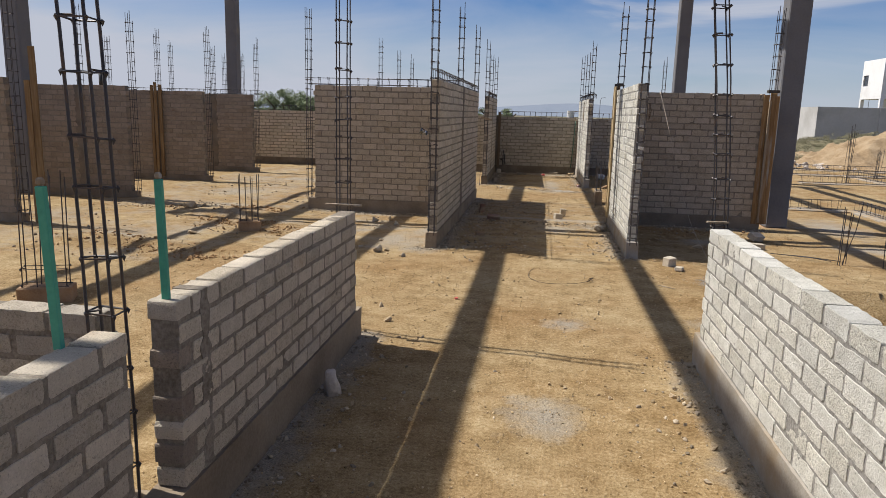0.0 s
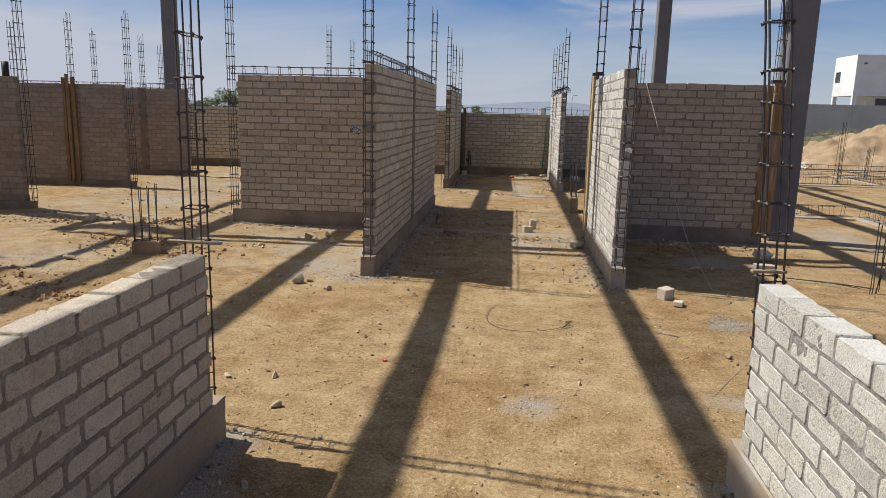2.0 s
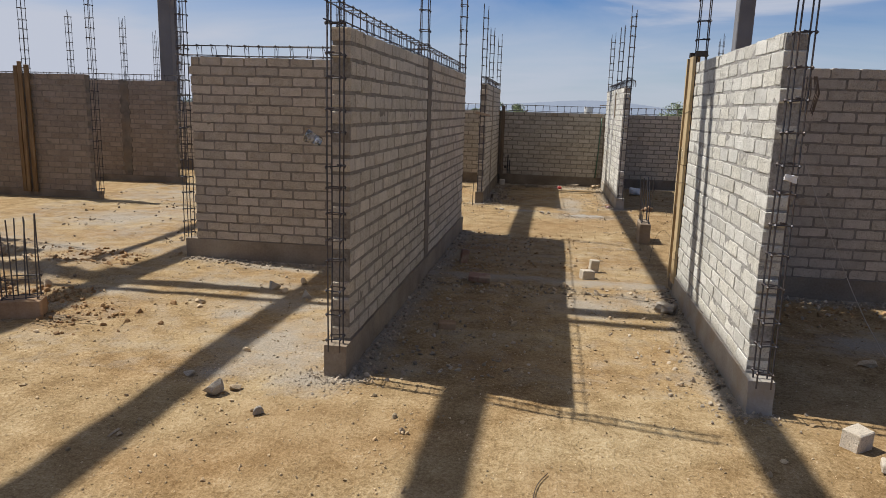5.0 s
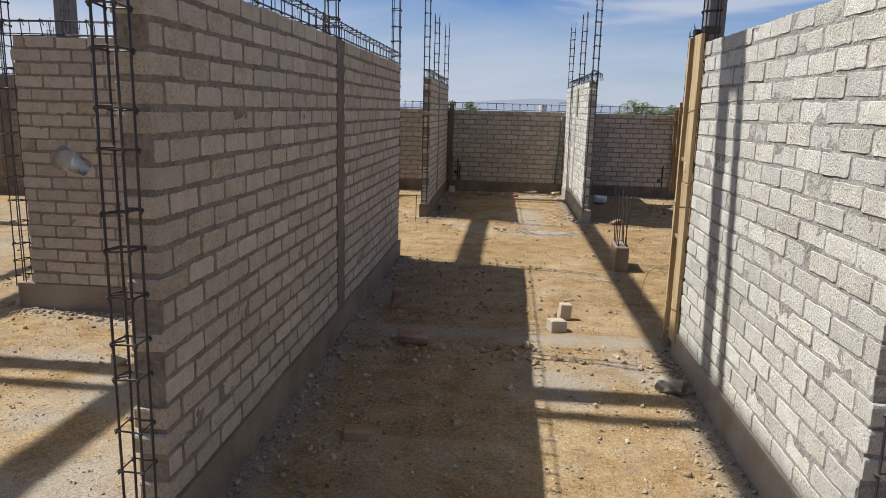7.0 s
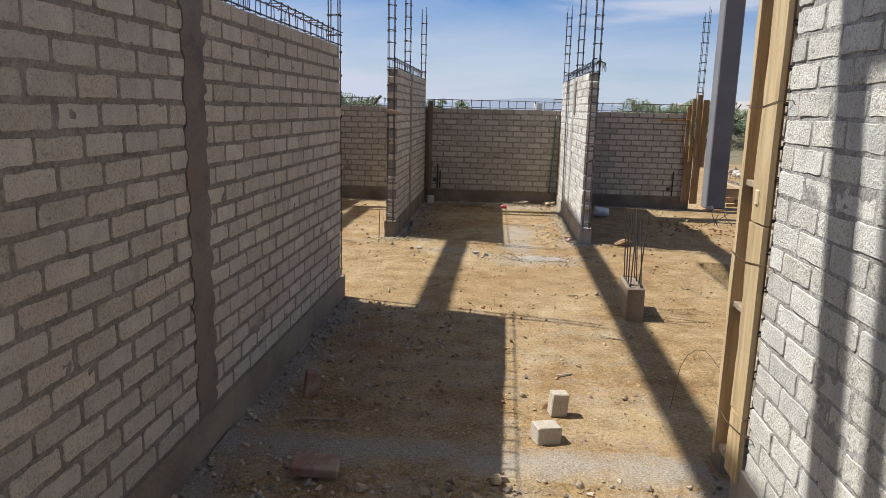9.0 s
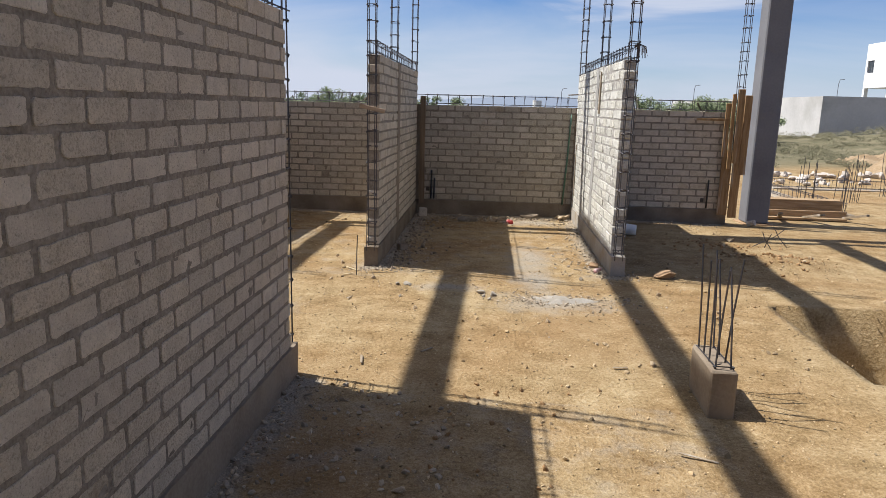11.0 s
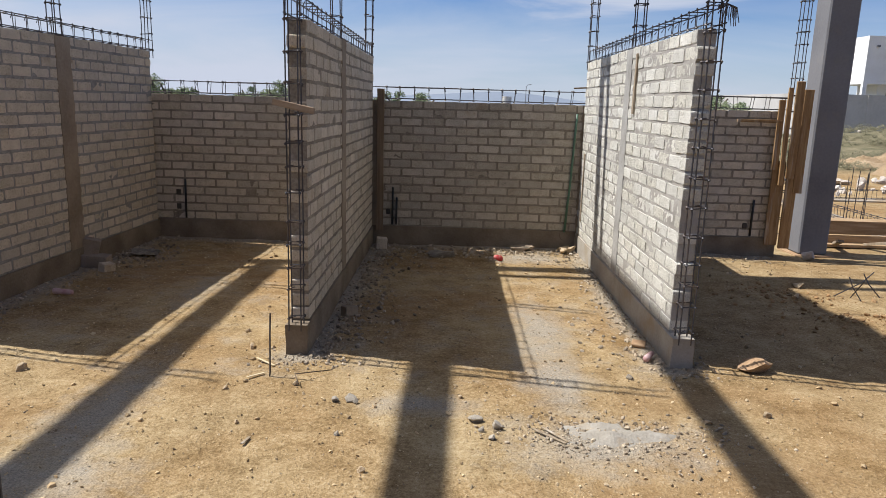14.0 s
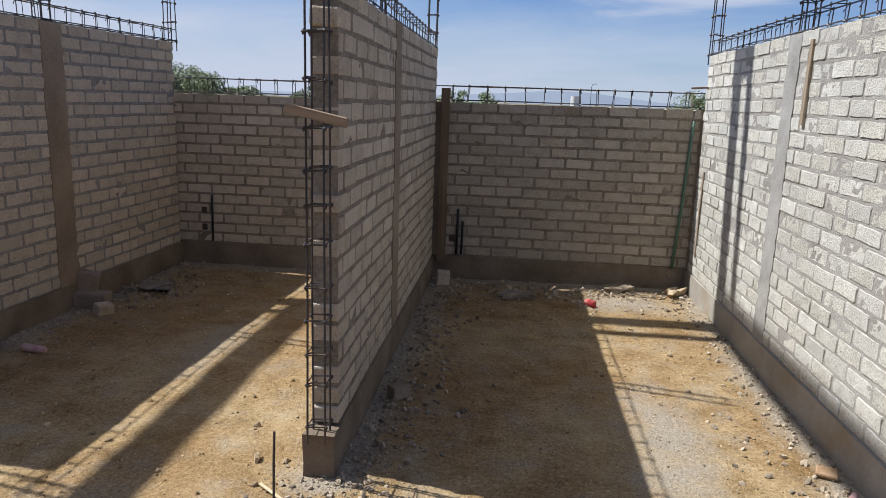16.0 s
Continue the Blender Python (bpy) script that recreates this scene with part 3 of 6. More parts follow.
def block_wall(name, axis, at, a0, a1, courses, base=BASE, start="tooth", end="tooth", columns=(), pier=0.10, pier_mat=None, mortar=None, smear=(0.0038, 0.0019), fat=1.0, shade_tint=True, near=None, label="", step=0.05,
               seam=None, foot=None, base_wide=0.17, base_over=(0.14, 0.14), rough=1.0, ragged=0.012):
    """A wall of concrete blocks on a cast base, along x or y; columns are cast piers between its blocks."""
    turn = pose(0, at, 0) if axis == "x" else pose(at, 0, 0, 0, 0, 90)
    z1 = base + courses * COURSE
    seed = wall_rng.uniform(0, 90)
    v, f = rough_sheet(axis, BT / 2 - smear[0], a0 + 0.014, a1 - 0.014, base - 0.02, z1 - JO * 0.8, step, smear[1], seed)
    w = put(name, mesh_from(name, v, f, mortar or M_MORTAR, True), m=turn)
    tagged(w, label, "wall", kind="structure")
    v, f = rough_sheet(axis, base_wide / 2, a0 - base_over[0], a1 + base_over[1], -0.15, base, 0.07, 0.006, seed + 3)
    put("base_beam", mesh_from("base_beam", v, f, foot or M_CONCRETE, True), w, "cast concrete footing beam with earth stains")
    # block tint follows the light: neutral on sunlit walls, shade-toned on the others
    blocks = BROWN_BLOCKS if shade_tint == "brown" else CROSS_BLOCKS if shade_tint == "cross" else FLAT_BLOCKS if shade_tint and axis == "x" else SHADE_BLOCKS if shade_tint else BLOCKS
    spans, edge = [], a0
    for c in sorted(columns):
        spans.append((edge, c - pier + 0.025, len(spans) == 0, False))
        edge = c + pier - 0.025
    spans.append((edge, a1, len(spans) == 0, True))
    spots = []
    for s0, s1, first, last in spans:
        for i in range(courses):
            lo, hi = s0, s1
            lo_t = start == "tooth" if first else True
            hi_t = end == "tooth" if last else True
            if lo_t:
                lo += wall_rng.uniform(-ragged, ragged) + (0.012 if i % 2 else -0.006) * (1 if first else 0.5)
            if hi_t:
                hi += wall_rng.uniform(-ragged, ragged) - (0.012 if i % 2 else -0.006) * (1 if last else 0.5)
            off = (PITCH / 2 if i % 2 else 0.0) + wall_rng.uniform(-0.02, 0.02)
            x = s0 - off
            while x < hi - 0.04:
                b0, b1 = max(x, lo), min(x + BL + (fat - 1) * 0.1 + wall_rng.uniform(-0.006, 0.006), hi)
                if b1 - b0 > 0.05:
                    spots.append((b0, b1, base + i * COURSE + JO / 2 + BH / 2))
                x += PITCH
    if near is not None and len(spots) > 300:
        spots.sort(key=lambda s: abs((s[0] + s[1]) / 2 - near))
    for b0, b1, z in spots[:300]:
        ln = (b1 - b0) / BL
        mid = (b0 + b1) / 2
        z += 0.009 * noise.noise(Vector((mid * 0.9, z * 1.3, seed)))          # the courses are not quite level
        q = pose(mid, wall_rng.uniform(-0.0022, 0.0022) * rough, z + wall_rng.uniform(-0.003, 0.003), wall_rng.uniform(-1.0, 1.0) * rough,
                 wall_rng.uniform(-1.1, 1.1), wall_rng.uniform(-0.5, 0.5) * rough + wall_rng.choice((0, 180)))
        kind = BROWN_BLOCKS if seam and b1 < seam and z < base + 6 * COURSE else blocks       # soiled blocks at the wall end
        put("brick", wall_rng.choice(kind), w, m=q @ Matrix.Diagonal((ln, wall_rng.uniform(0.99, 1.02), fat * wall_rng.uniform(0.94, 1.05), 1)))
    if len(spots) > 300:
        vs, fs = [], []
        for b0, b1, z in spots[300:]:
            me = wall_rng.choice(blocks)
            k = len(vs)
            ln = (b1 - b0) / BL
            cx, dy = (b0 + b1) / 2, wall_rng.uniform(-0.003, 0.003)
            vs += [(cx + p.co.x * ln, p.co.y + dy, z + p.co.z * fat) for p in me.vertices]
            fs += [tuple(k + i for i in p.vertices) for p in me.polygons]
        tagged(put("bricks", mesh_from("bricks", vs, fs, M_BLOCK_BROWN if shade_tint == "brown" else M_BLOCK_FAR), w), kind="stuff")
    if seam:
        v, f = rough_sheet(axis, BT / 2 + 0.002, seam - 0.045, seam + 0.045, base, z1 - 0.01, 0.02, 0.005, seed + 5)
        v = [(a + 0.03 * noise.noise(Vector((z * 17, seed, 3.0 if a > seam else 9.0))), y, z) for a, y, z in v]
        put("mortar_seam", mesh_from("mortar_seam", v, f, mortar or M_MORTAR, True), w, "wide rough mortar joint near the wall end")
    for c in columns:
        v, f = rough_sheet(axis, BT / 2 + 0.006, c - pier, c + pier, base - 0.01, z1 - 0.01, 0.028, 0.004, seed + 9)
        v = [(a + (0.04 if pier_mat is M_PIER else 0.02) * noise.noise(Vector((z * 15, seed, 3.0 if a > c else 9.0))) + (0.013 if int((z - base) / COURSE) % 2 else -0.013) * (1.0 if pier_mat is M_PIER else 0.3) * (1 if a > c else -1), y, z) if abs(a - c) > pier - 0.01 else (a, y, z) for a, y, z in v]
        put("cast_pier", mesh_from("cast_pier", v, f, pier_mat or M_CONCRETE, True), w, "cast concrete tie column between blocks")
    return w


# ---- reinforcing cages ----
RINGS = {}


def ring_mesh(sx, sy, r=0.0045):
    key = (round(sx, 3), round(sy, 3), r)
    if key not in RINGS:
        x, y = sx / 2 + 0.006, sy / 2 + 0.006
        pts = [(-x, -y, 0), (x, -y, 0.002), (x, y, 0), (-x, y, 0.002), (-x, -y, 0.006), (-x + 0.05, -y + 0.03, 0.012)]
        v, f = rod_data(pts, r, 4)
        for cx, cy in ((-x, -y), (x, -y), (x, y), (-x, y)):       # wire knots at the corners
            k = len(v)
            v += [(cx + 0.013, cy, 0.001), (cx - 0.012, cy + 0.004, 0), (cx, cy + 0.013, -0.003), (cx + 0.003, cy - 0.012, 0.002), (cx, cy, 0.012), (cx + 0.004, cy, -0.02)]
            f += [(k + p, k + q, k + 4) for p, q in ((0, 2), (2, 1), (1, 3), (3, 0))] + [(k + q, k + p, k + 5) for p, q in ((0, 2), (2, 1), (1, 3), (3, 0))]
        RINGS[key] = mesh_from("stirrup", v, f, M_STEEL)
    return RINGS[key]


cage_rng = random.Random(11)


def cage(x, y, z0, z1, sx=0.10, sy=0.10, gap=0.2, lean=(0, 0), group="upright reinforcing cages", label="upright cage of dark reinforcing bars tied with stirrups",
         ring_top=None, r=0.006):
    """An upright cage: four bars, tied with rings; it leans by lean metres at its top."""
    ob = tagged(new("rebar_cage"), label, "rebar cage", group)
    ob.location = (x, y, z0)
    h = z1 - z0
    for ix in (-1, 1):
        for iy in (-1, 1):
            hh = h + cage_rng.uniform(-0.12, 0.12)
            pts = []
            for k in range(6):
                t = k / 5
                pts.append((ix * sx / 2 + lean[0] * t * t + cage_rng.uniform(-0.004, 0.004), iy * sy / 2 + lean[1] * t * t + cage_rng.uniform(-0.004, 0.004), hh * t))
            rod("bar", pts, r, M_STEEL, ob)
    z = 0.1
    me = ring_mesh(sx, sy)
    while z < (ring_top - z0 if ring_top else h - 0.08):
        t = z / h
        put("stirrup", me, ob, m=pose(lean[0] * t * t, lean[1] * t * t, z, cage_rng.uniform(-5, 5), cage_rng.uniform(-5, 5), cage_rng.choice((0, 180))))
        z += gap * cage_rng.uniform(0.75, 1.2)
    return ob


def beam_cage(axis, at, a0, a1, z, sy=0.10, sz=0.12, gap=0.2, label="horizontal cage of dark reinforcing bars lying along the wall top", group="beam cages"):
    """A cage that lies along a wall's top."""
    ob = tagged(new("beam_rebar_cage"), label, "rebar cage", group)
    ob.matrix_basis = pose(a0, at, z) if axis == "x" else pose(at, a0, z, 0, 0, 90)
    ln = a1 - a0
    for iy in (-1, 1):
        for iz in (0, 1):
            n = max(3, int(ln / 0.5))
            ext0, ext1 = cage_rng.uniform(0, 0.08), cage_rng.uniform(0, 0.08)
            pts = [(-ext0 + (ln + ext0 + ext1) * k / n, iy * sy / 2 + cage_rng.uniform(-0.005, 0.005), 0.012 + iz * sz + cage_rng.uniform(-0.005, 0.005)) for k in range(n + 1)]
            rod("bar", pts, 0.0055, M_STEEL, ob)
    me = ring_mesh(sz, sy)
    a = 0.06
    while a < ln:
        put("stirrup", me, ob, m=pose(a, 0, 0.012 + sz / 2, cage_rng.uniform(-4, 4), 90 + cage_rng.uniform(-7, 7), 0))
        a += gap * cage_rng.uniform(0.85, 1.15)
    return ob


# ---- ground ----
def spread(lo, hi, fine, far):
    """Grid lines: fine between lo and hi, wider and wider out to far."""
    mid = list(np.arange(lo, hi, fine))
    out, s, x = [], fine, hi
    while x < far:
        out.append(x)
        s *= 1.16
        x += s
    out.append(far)
    left, s, x = [], fine, lo - fine
    while x > -far:
        left.append(x)
        s *= 1.16
        x -= s
    left.append(-far)
    return np.array(left[::-1] + mid + out)


TRENCHES = [(2.80, 4.25, 17.7, 19.74, 0.8), (3.6, 6.4, 6.4, 9.05, 0.55)]


def ground_z(x, y):
    """Height of the bare ground: uneven, with small heaps and hollows."""
    near = 1.0 if abs(x) < 40 and -30 < y < 60 else 0.0
    z = 0.022 * noise.noise(Vector((x * 0.55, y * 0.55, 0.3))) + 0.012 * noise.noise(Vector((x * 2.1, y * 2.1, 4.0)))
    z += 0.010 * noise.noise(Vector((x * 5.5, y * 5.5, 8.0))) * (0.5 + noise.noise(Vector((x * 0.9, y * 0.9, 6.0))))
    if -9.6 < x < -4.6:                                     # churned ground beside the far rooms
        k = min(1.0, (-4.6 - x) / 0.6)
        z += k * (0.028 * noise.noise(Vector((x * 1.6, y * 1.6, 3.0))) + 0.026 * abs(noise.noise(Vector((x * 4.2, y * 4.2, 1.5)))))
    for x0, x1, y0, y1, d in TRENCHES:
        ins = min(x - x0, x1 - x, y - y0, y1 - y)
        z -= d * max(0.0, min(1.0, ins / 0.06 + 0.45 * noise.noise(Vector((x * 3, y * 3, 1.0)))))
    berm = 1.7 * max(0.0, 1 - ((y - 60.0) / 9.0) ** 2) * max(0.0, min(1.0, (x - 17.0) / 14.0))
    rough = 1 + 0.35 * noise.noise(Vector((x * 0.7, y * 0.7, 2.0)))
    heap = 0.10 * max(0.0, 1 - math.hypot((x - 3.6) / 0.9, (y - 21.9) / 0.6) ** 1.5)
    heap += 0.12 * max(0.0, 1 - math.hypot((x + 6.4) / 1.3, (y - 9.6) / 0.7) ** 1.5)
    heap += 0.13 * max(0.0, 1 - math.hypot((x + 5.9) / 1.1, (y - 12.9) / 0.5) ** 1.5)
    return z * near + berm * rough + heap * (rough + 0.3 * noise.noise(Vector((x * 6, y * 6, 2.0))))


# cement spills: centre and reach, before the cross walls and behind them
SPILLS_FRONT = [(0.35, 12.9, 0.7, 0.9), (0.1, 4.6, 0.5, 0.5), (0.35, 6.9, 0.35, 0.3), (-2.0, 10.9, 0.55, 0.8), (-1.9, 12.0, 0.5, 1.0), (-3.4, 12.9, 1.2, 0.4),
        (2.30, 9.1, 0.35, 0.3), (-6.5, 10.0, 1.0, 0.5), (3.0, 12.3, 1.2, 0.6), (5.6, 12.2, 1.2, 0.6), (1.78, 7.13, 0.35, 0.3), (5.8, 14.6, 1.0, 2.0), (-2.5, 10.35, 0.35, 0.3),
        (-3.0, 11.8, 0.45, 0.35), (-4.6, 12.3, 0.6, 0.4), (-1.75, 10.35, 0.5, 0.4), (-2.2, 11.0, 1.0, 1.2), (-2.7, 12.3, 0.9, 0.7)]
SPILLS_BACK = [(0.5, 19.5, 1.0, 0.6), (0.35, 20.6, 0.4, 1.2), (0.0, 13.97, 1.6, 0.35), (1.0, 13.3, 0.5, 0.7), (-3.2, 13.8, 1.4, 0.4), (0.5, 24.6, 0.8, 0.7),
        (-7.3, 16.5, 1.5, 1.6), (-7.0, 20.0, 1.4, 1.2), (-2.6, 19.6, 0.4, 1.6), (-6.6, 14.2, 0.9, 0.6), (-2.6, 18.9, 0.9, 0.7),
        (-0.6, 20.0, 0.6, 0.3), (-3.0, 22.6, 0.3, 1.2), (-8.3, 20.2, 0.9, 0.7), (0.35, 21.6, 0.5, 1.5)]
DUST = SPILLS_FRONT + SPILLS_BACK
WALL_FEET = [("y", -1.5, 10.4, 17.2), ("y", 1.33, 10.4, 13.9), ("y", -1.53, 20.7, 25.3), ("y", 1.28, 20.7, 25.3), ("x", 25.25, -4.6, 3.9), ("y", -4.63, 20.8, 25.3),
             ("x", 13.9, 1.5, 4.3), ("x", 14.05, -4.7, -1.7), ("y", -1.55, 0.0, 6.2), ("y", 1.37, 0.0, 6.0)]


def dust_at(x, y):
    """How much cement dust lies here, 0 to 1: spills, and the droppings along the wall feet."""
    d = 0.0
    if -1.5 < x < 1.35 and 10.6 < y < 17:
        d = 0.30
    elif -5.5 < x < -1.6 and 10.2 < y < 14.1:
        d = 0.31
    elif -9.5 < x < -4.7 and 8.5 < y < 25:
        d = 0.36 + 0.22 * noise.noise(Vector((x * 0.8, y * 0.8, 11.0)))
    elif -4.7 < x < 1.35 and y > 20.3:
        d = 0.29
    if -9 < x < 7 and 0 < y < 27:
        for cx, cy, rx, ry in DUST:
            d = max(d, 0.70 - 0.55 * math.hypot((x - cx) / rx, (y - cy) / ry))
        for axis, at, lo, hi in WALL_FEET:
            a, o = (y, abs(x - at)) if axis == "y" else (x, abs(y - at))
            if lo < a < hi:
                d = max(d, 0.72 - o / 0.6)
    return max(0.0, d)


gx, gy = spread(-9.4, 4.8, 0.08, 2500.0), spread(1.0, 26.0, 0.085, 2500.0)
gv = [(x, y, ground_z(x, y)) for x in gx for y in gy]
ny = len(gy)
gf = [(i * ny + j, (i + 1) * ny + j, (i + 1) * ny + j + 1, i * ny + j + 1) for i in range(len(gx) - 1) for j in range(ny - 1)]
g_mesh = mesh_from("ground", gv, gf, M_SOIL, True)
g_mesh.attributes.new("dust", "FLOAT", "POINT").data.foreach_set("value", [dust_at(x, y) for x, y, z in gv])
g_mesh.attributes.new("scrub", "FLOAT", "POINT").data.foreach_set(
    "value", [max(0.0, min(1.0, (y - 37 - 5 * noise.noise(Vector((x * 0.2, y * 0.2, 5.0)))) / 6)) * (1 - max(0.0, 1 - math.hypot((x - 18.3) / 5.6, (y - 37.0) / 5.0))) for x, y, z in gv])
ground = tagged(put("ground", g_mesh), "bare tan compacted soil with grey cement dust and loose grit", "ground", kind="structure")


def mound_z(x, y):
    """Height of the dumped earth: two merged cones with gullies, lumps and crumbling sides."""
    z = 1.9 * (1 - math.hypot((x - 17.9) / 5.2, (y - 37.0) / 4.5) ** 1.3)
    z = max(z, 0.7 * (1 - math.hypot((x - 16.5) / 2.6, (y - 43.0) / 2.2) ** 1.3))
    q = Vector((x, y, 2.0))
    z += 0.45 * noise.noise(q * 0.7) + 0.20 * noise.noise(q * 1.9) + 0.11 * abs(noise.noise(q * 4.3)) + 0.06 * noise.noise(q * 9.0)
    return max(-0.25, z)


MX, MY = np.linspace(12.0, 25.0, 110), np.linspace(31.5, 46.0, 110)
mv = [(x, y, mound_z(x, y)) for x in MX for y in MY]
mf = [(i * 110 + j, (i + 1) * 110 + j, (i + 1) * 110 + j + 1, i * 110 + j + 1) for i in range(109) for j in range(109)]
tagged(put("earth_mound", mesh_from("earth_mound", mv, mf, M_MOUND, True)), "lumpy heap of dug orange-tan earth", "earth mound")


# ---- walls ----
H20 = BASE + 20 * COURSE
XA, XB, XE, XG, XC, XR, XL, XH = -1.59, -4.70, -1.61, 1.37, 1.415, 1.455, -1.64, -4.76
PA, PE, PG, PH = 13.84, 22.73, 22.95, 23.25            # cast piers
YF, YB, YC = 25.37, 14.17, 14.02
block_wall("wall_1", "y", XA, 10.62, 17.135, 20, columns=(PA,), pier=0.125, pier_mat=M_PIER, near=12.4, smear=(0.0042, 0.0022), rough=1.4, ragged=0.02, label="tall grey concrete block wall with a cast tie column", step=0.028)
block_wall("wall_2", "x", YB, -4.60, -1.68, 20, end="flat", mortar=M_MORTAR_BEIGE, fat=1.05, shade_tint="cross", label="tall grey concrete block cross wall on a cast base")
block_wall("wall_3", "y", XC, 10.60, 13.53, 20, foot=M_FOOT, mortar=M_MORTAR_GREY, shade_tint=False, smear=(0.0034, 0.0024), rough=1.4, ragged=0.03, fat=1.09, label="tall sunlit grey block wall with a toothed ragged end", end="flat", step=0.028)
block_wall("wall_4", "x", YC, 1.50, 4.05, 20, start="flat", mortar=M_MORTAR_BEIGE, fat=1.05, shade_tint="cross", label="grey concrete block cross wall in shade beside a steel column")
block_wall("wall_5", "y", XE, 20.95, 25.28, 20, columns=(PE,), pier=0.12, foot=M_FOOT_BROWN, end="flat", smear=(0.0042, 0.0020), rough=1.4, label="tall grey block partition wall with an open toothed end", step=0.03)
block_wall("wall_6", "y", XG, 20.95, 25.28, 20, columns=(PG,), pier=0.115, pier_mat=M_PIER_GREY, foot=M_FOOT, end="flat", mortar=M_MORTAR_PALE, shade_tint=False, smear=(0.0032, 0.0038), rough=1.6, ragged=0.03, fat=1.05, label="tall sunlit grey block partition wall with cast tie column", step=0.03)
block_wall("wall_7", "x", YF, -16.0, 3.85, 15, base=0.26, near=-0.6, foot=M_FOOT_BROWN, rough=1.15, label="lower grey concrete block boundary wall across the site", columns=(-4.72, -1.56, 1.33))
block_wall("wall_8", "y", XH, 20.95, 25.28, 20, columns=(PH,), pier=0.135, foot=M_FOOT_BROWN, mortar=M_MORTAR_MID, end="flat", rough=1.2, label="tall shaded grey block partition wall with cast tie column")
block_wall("wall_9", "y", XL, 2.84, 5.95, 8, base=0.28, start="flat", seam=3.10, label="low unfinished grey block wall with a bare top", step=0.025)
block_wall("wall_10", "y", XL, -0.8, 2.46, 8, base=0.26, label="low unfinished grey block wall with a bare top", step=0.025)
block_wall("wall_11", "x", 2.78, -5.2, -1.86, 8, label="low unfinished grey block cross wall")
block_wall("wall_12", "y", XR, -0.8, 5.82, 8, base=0.28, near=4.5, foot=M_FOOT, mortar=M_MORTAR_MID, shade_tint=False, smear=(0.0034, 0.0020), fat=1.07, label="low sunlit grey block wall with a bare top", step=0.025)
ROOMS = ((11.0, -8.92, -10.3), (14.62, -8.98, -10.08), (18.6, -9.18, -10.5), (21.8, -9.12, -10.43))      # far row: y, wall end, cast pier
for i, (y, x1, xp) in enumerate(ROOMS):
    block_wall("wall_%d" % (13 + i), "x", y, -15.0, x1, 20, base=0.15, near=-10.0, columns=(xp,), pier=0.115, shade_tint="brown", pier_mat=M_PIER, mortar=M_MORTAR_BEIGE, fat=1.05, label="tall dark brown block wall in the far row of rooms", step=0.08)

# ---- upright cages ----
TOP = 4.0
for x, y in ((XA, 10.50), (XA, 17.21), (XC, 10.48), (XE, 20.83), (XG, 20.83), (XH, 20.83)):
    cage(x, y, 0.2, TOP + cage_rng.uniform(-0.1, 0.1), 0.09, 0.10)
for x, y in ((XA, PA), (XE, PE), (XG, PG), (XH, PH), (XE, 25.37), (XG, 25.37), (XH, 25.37), (-10.3, 11.0), (-10.08, 14.62), (-10.5, 18.6), (-10.43, 21.8), (-11.95, 18.6), (-11.85, 21.8)):
    cage(x, y, H20 - 0.1, TOP + cage_rng.uniform(-0.1, 0.1), 0.09, 0.10)
for y, x1, xp in ROOMS:
    cage(x1 + 0.12, y, 0.1, TOP + cage_rng.uniform(-0.1, 0.1))
for x in (-11.0, -11.7):
    cage(x, YF, 1.9, TOP - 0.1)
cage(-4.73, YB, 0.2, TOP, 0.09, 0.10)
cage(-1.77, 6.26, -0.05, TOP, 0.10, 0.10)
cage(-1.775, 2.66, -0.05, TOP, 0.115, 0.09, gap=0.255, lean=(-0.13, 0.0), r=0.0075)
cage(1.53, 6.0, -0.05, TOP, 0.10, 0.10, lean=(-0.34, 0.0))
cage(4.22, YC + 0.05, 0.2, TOP)
cage(1.42, 13.75, 0.2, TOP)
cage(4.05, YF, 0.2, TOP)

# ---- cages lying on wall tops ----
beam_cage("y", XA, 10.45, 17.27, H20)
beam_cage("x", YB, -4.75, -1.65, H20)
beam_cage("y", XE, 20.8, 25.4, H20)
beam_cage("y", XG, 20.8, 25.4, H20)
beam_cage("y", XH, 20.8, 25.4, H20)
beam_cage("x", YF, -4.7, 4.0, 0.26 + 15 * COURSE, sz=0.15)
beam_cage("x", YF, -16.0, -4.7, 0.26 + 15 * COURSE, sz=0.15)
beam_cage("x", 21.8, -15.0, -8.95, 0.15 + 20 * COURSE)

def turned(ob, px, py, deg):
    """Turns a thing about an upright axis through (px, py)."""
    ob.matrix_basis = pose(px, py, 0, 0, 0, deg) @ pose(-px, -py, 0) @ ob.matrix_basis


# the partitions stand a little out of square
for ob in list(scene.collection.objects):
    if ob.parent is None and ob.type in {"MESH", "EMPTY"} and 20.0 < ob.matrix_basis.translation.y + (20.8 if ob.name in ("wall_5", "wall_6", "wall_8") else 0) < 25.5:
        x = ob.matrix_basis.translation.x
        for at, deg in ((XE, 0.65), (XG, 0.65), (XH, -1.3)):
            if abs(x - at) < 0.05:
                turned(ob, at, 20.95, deg)

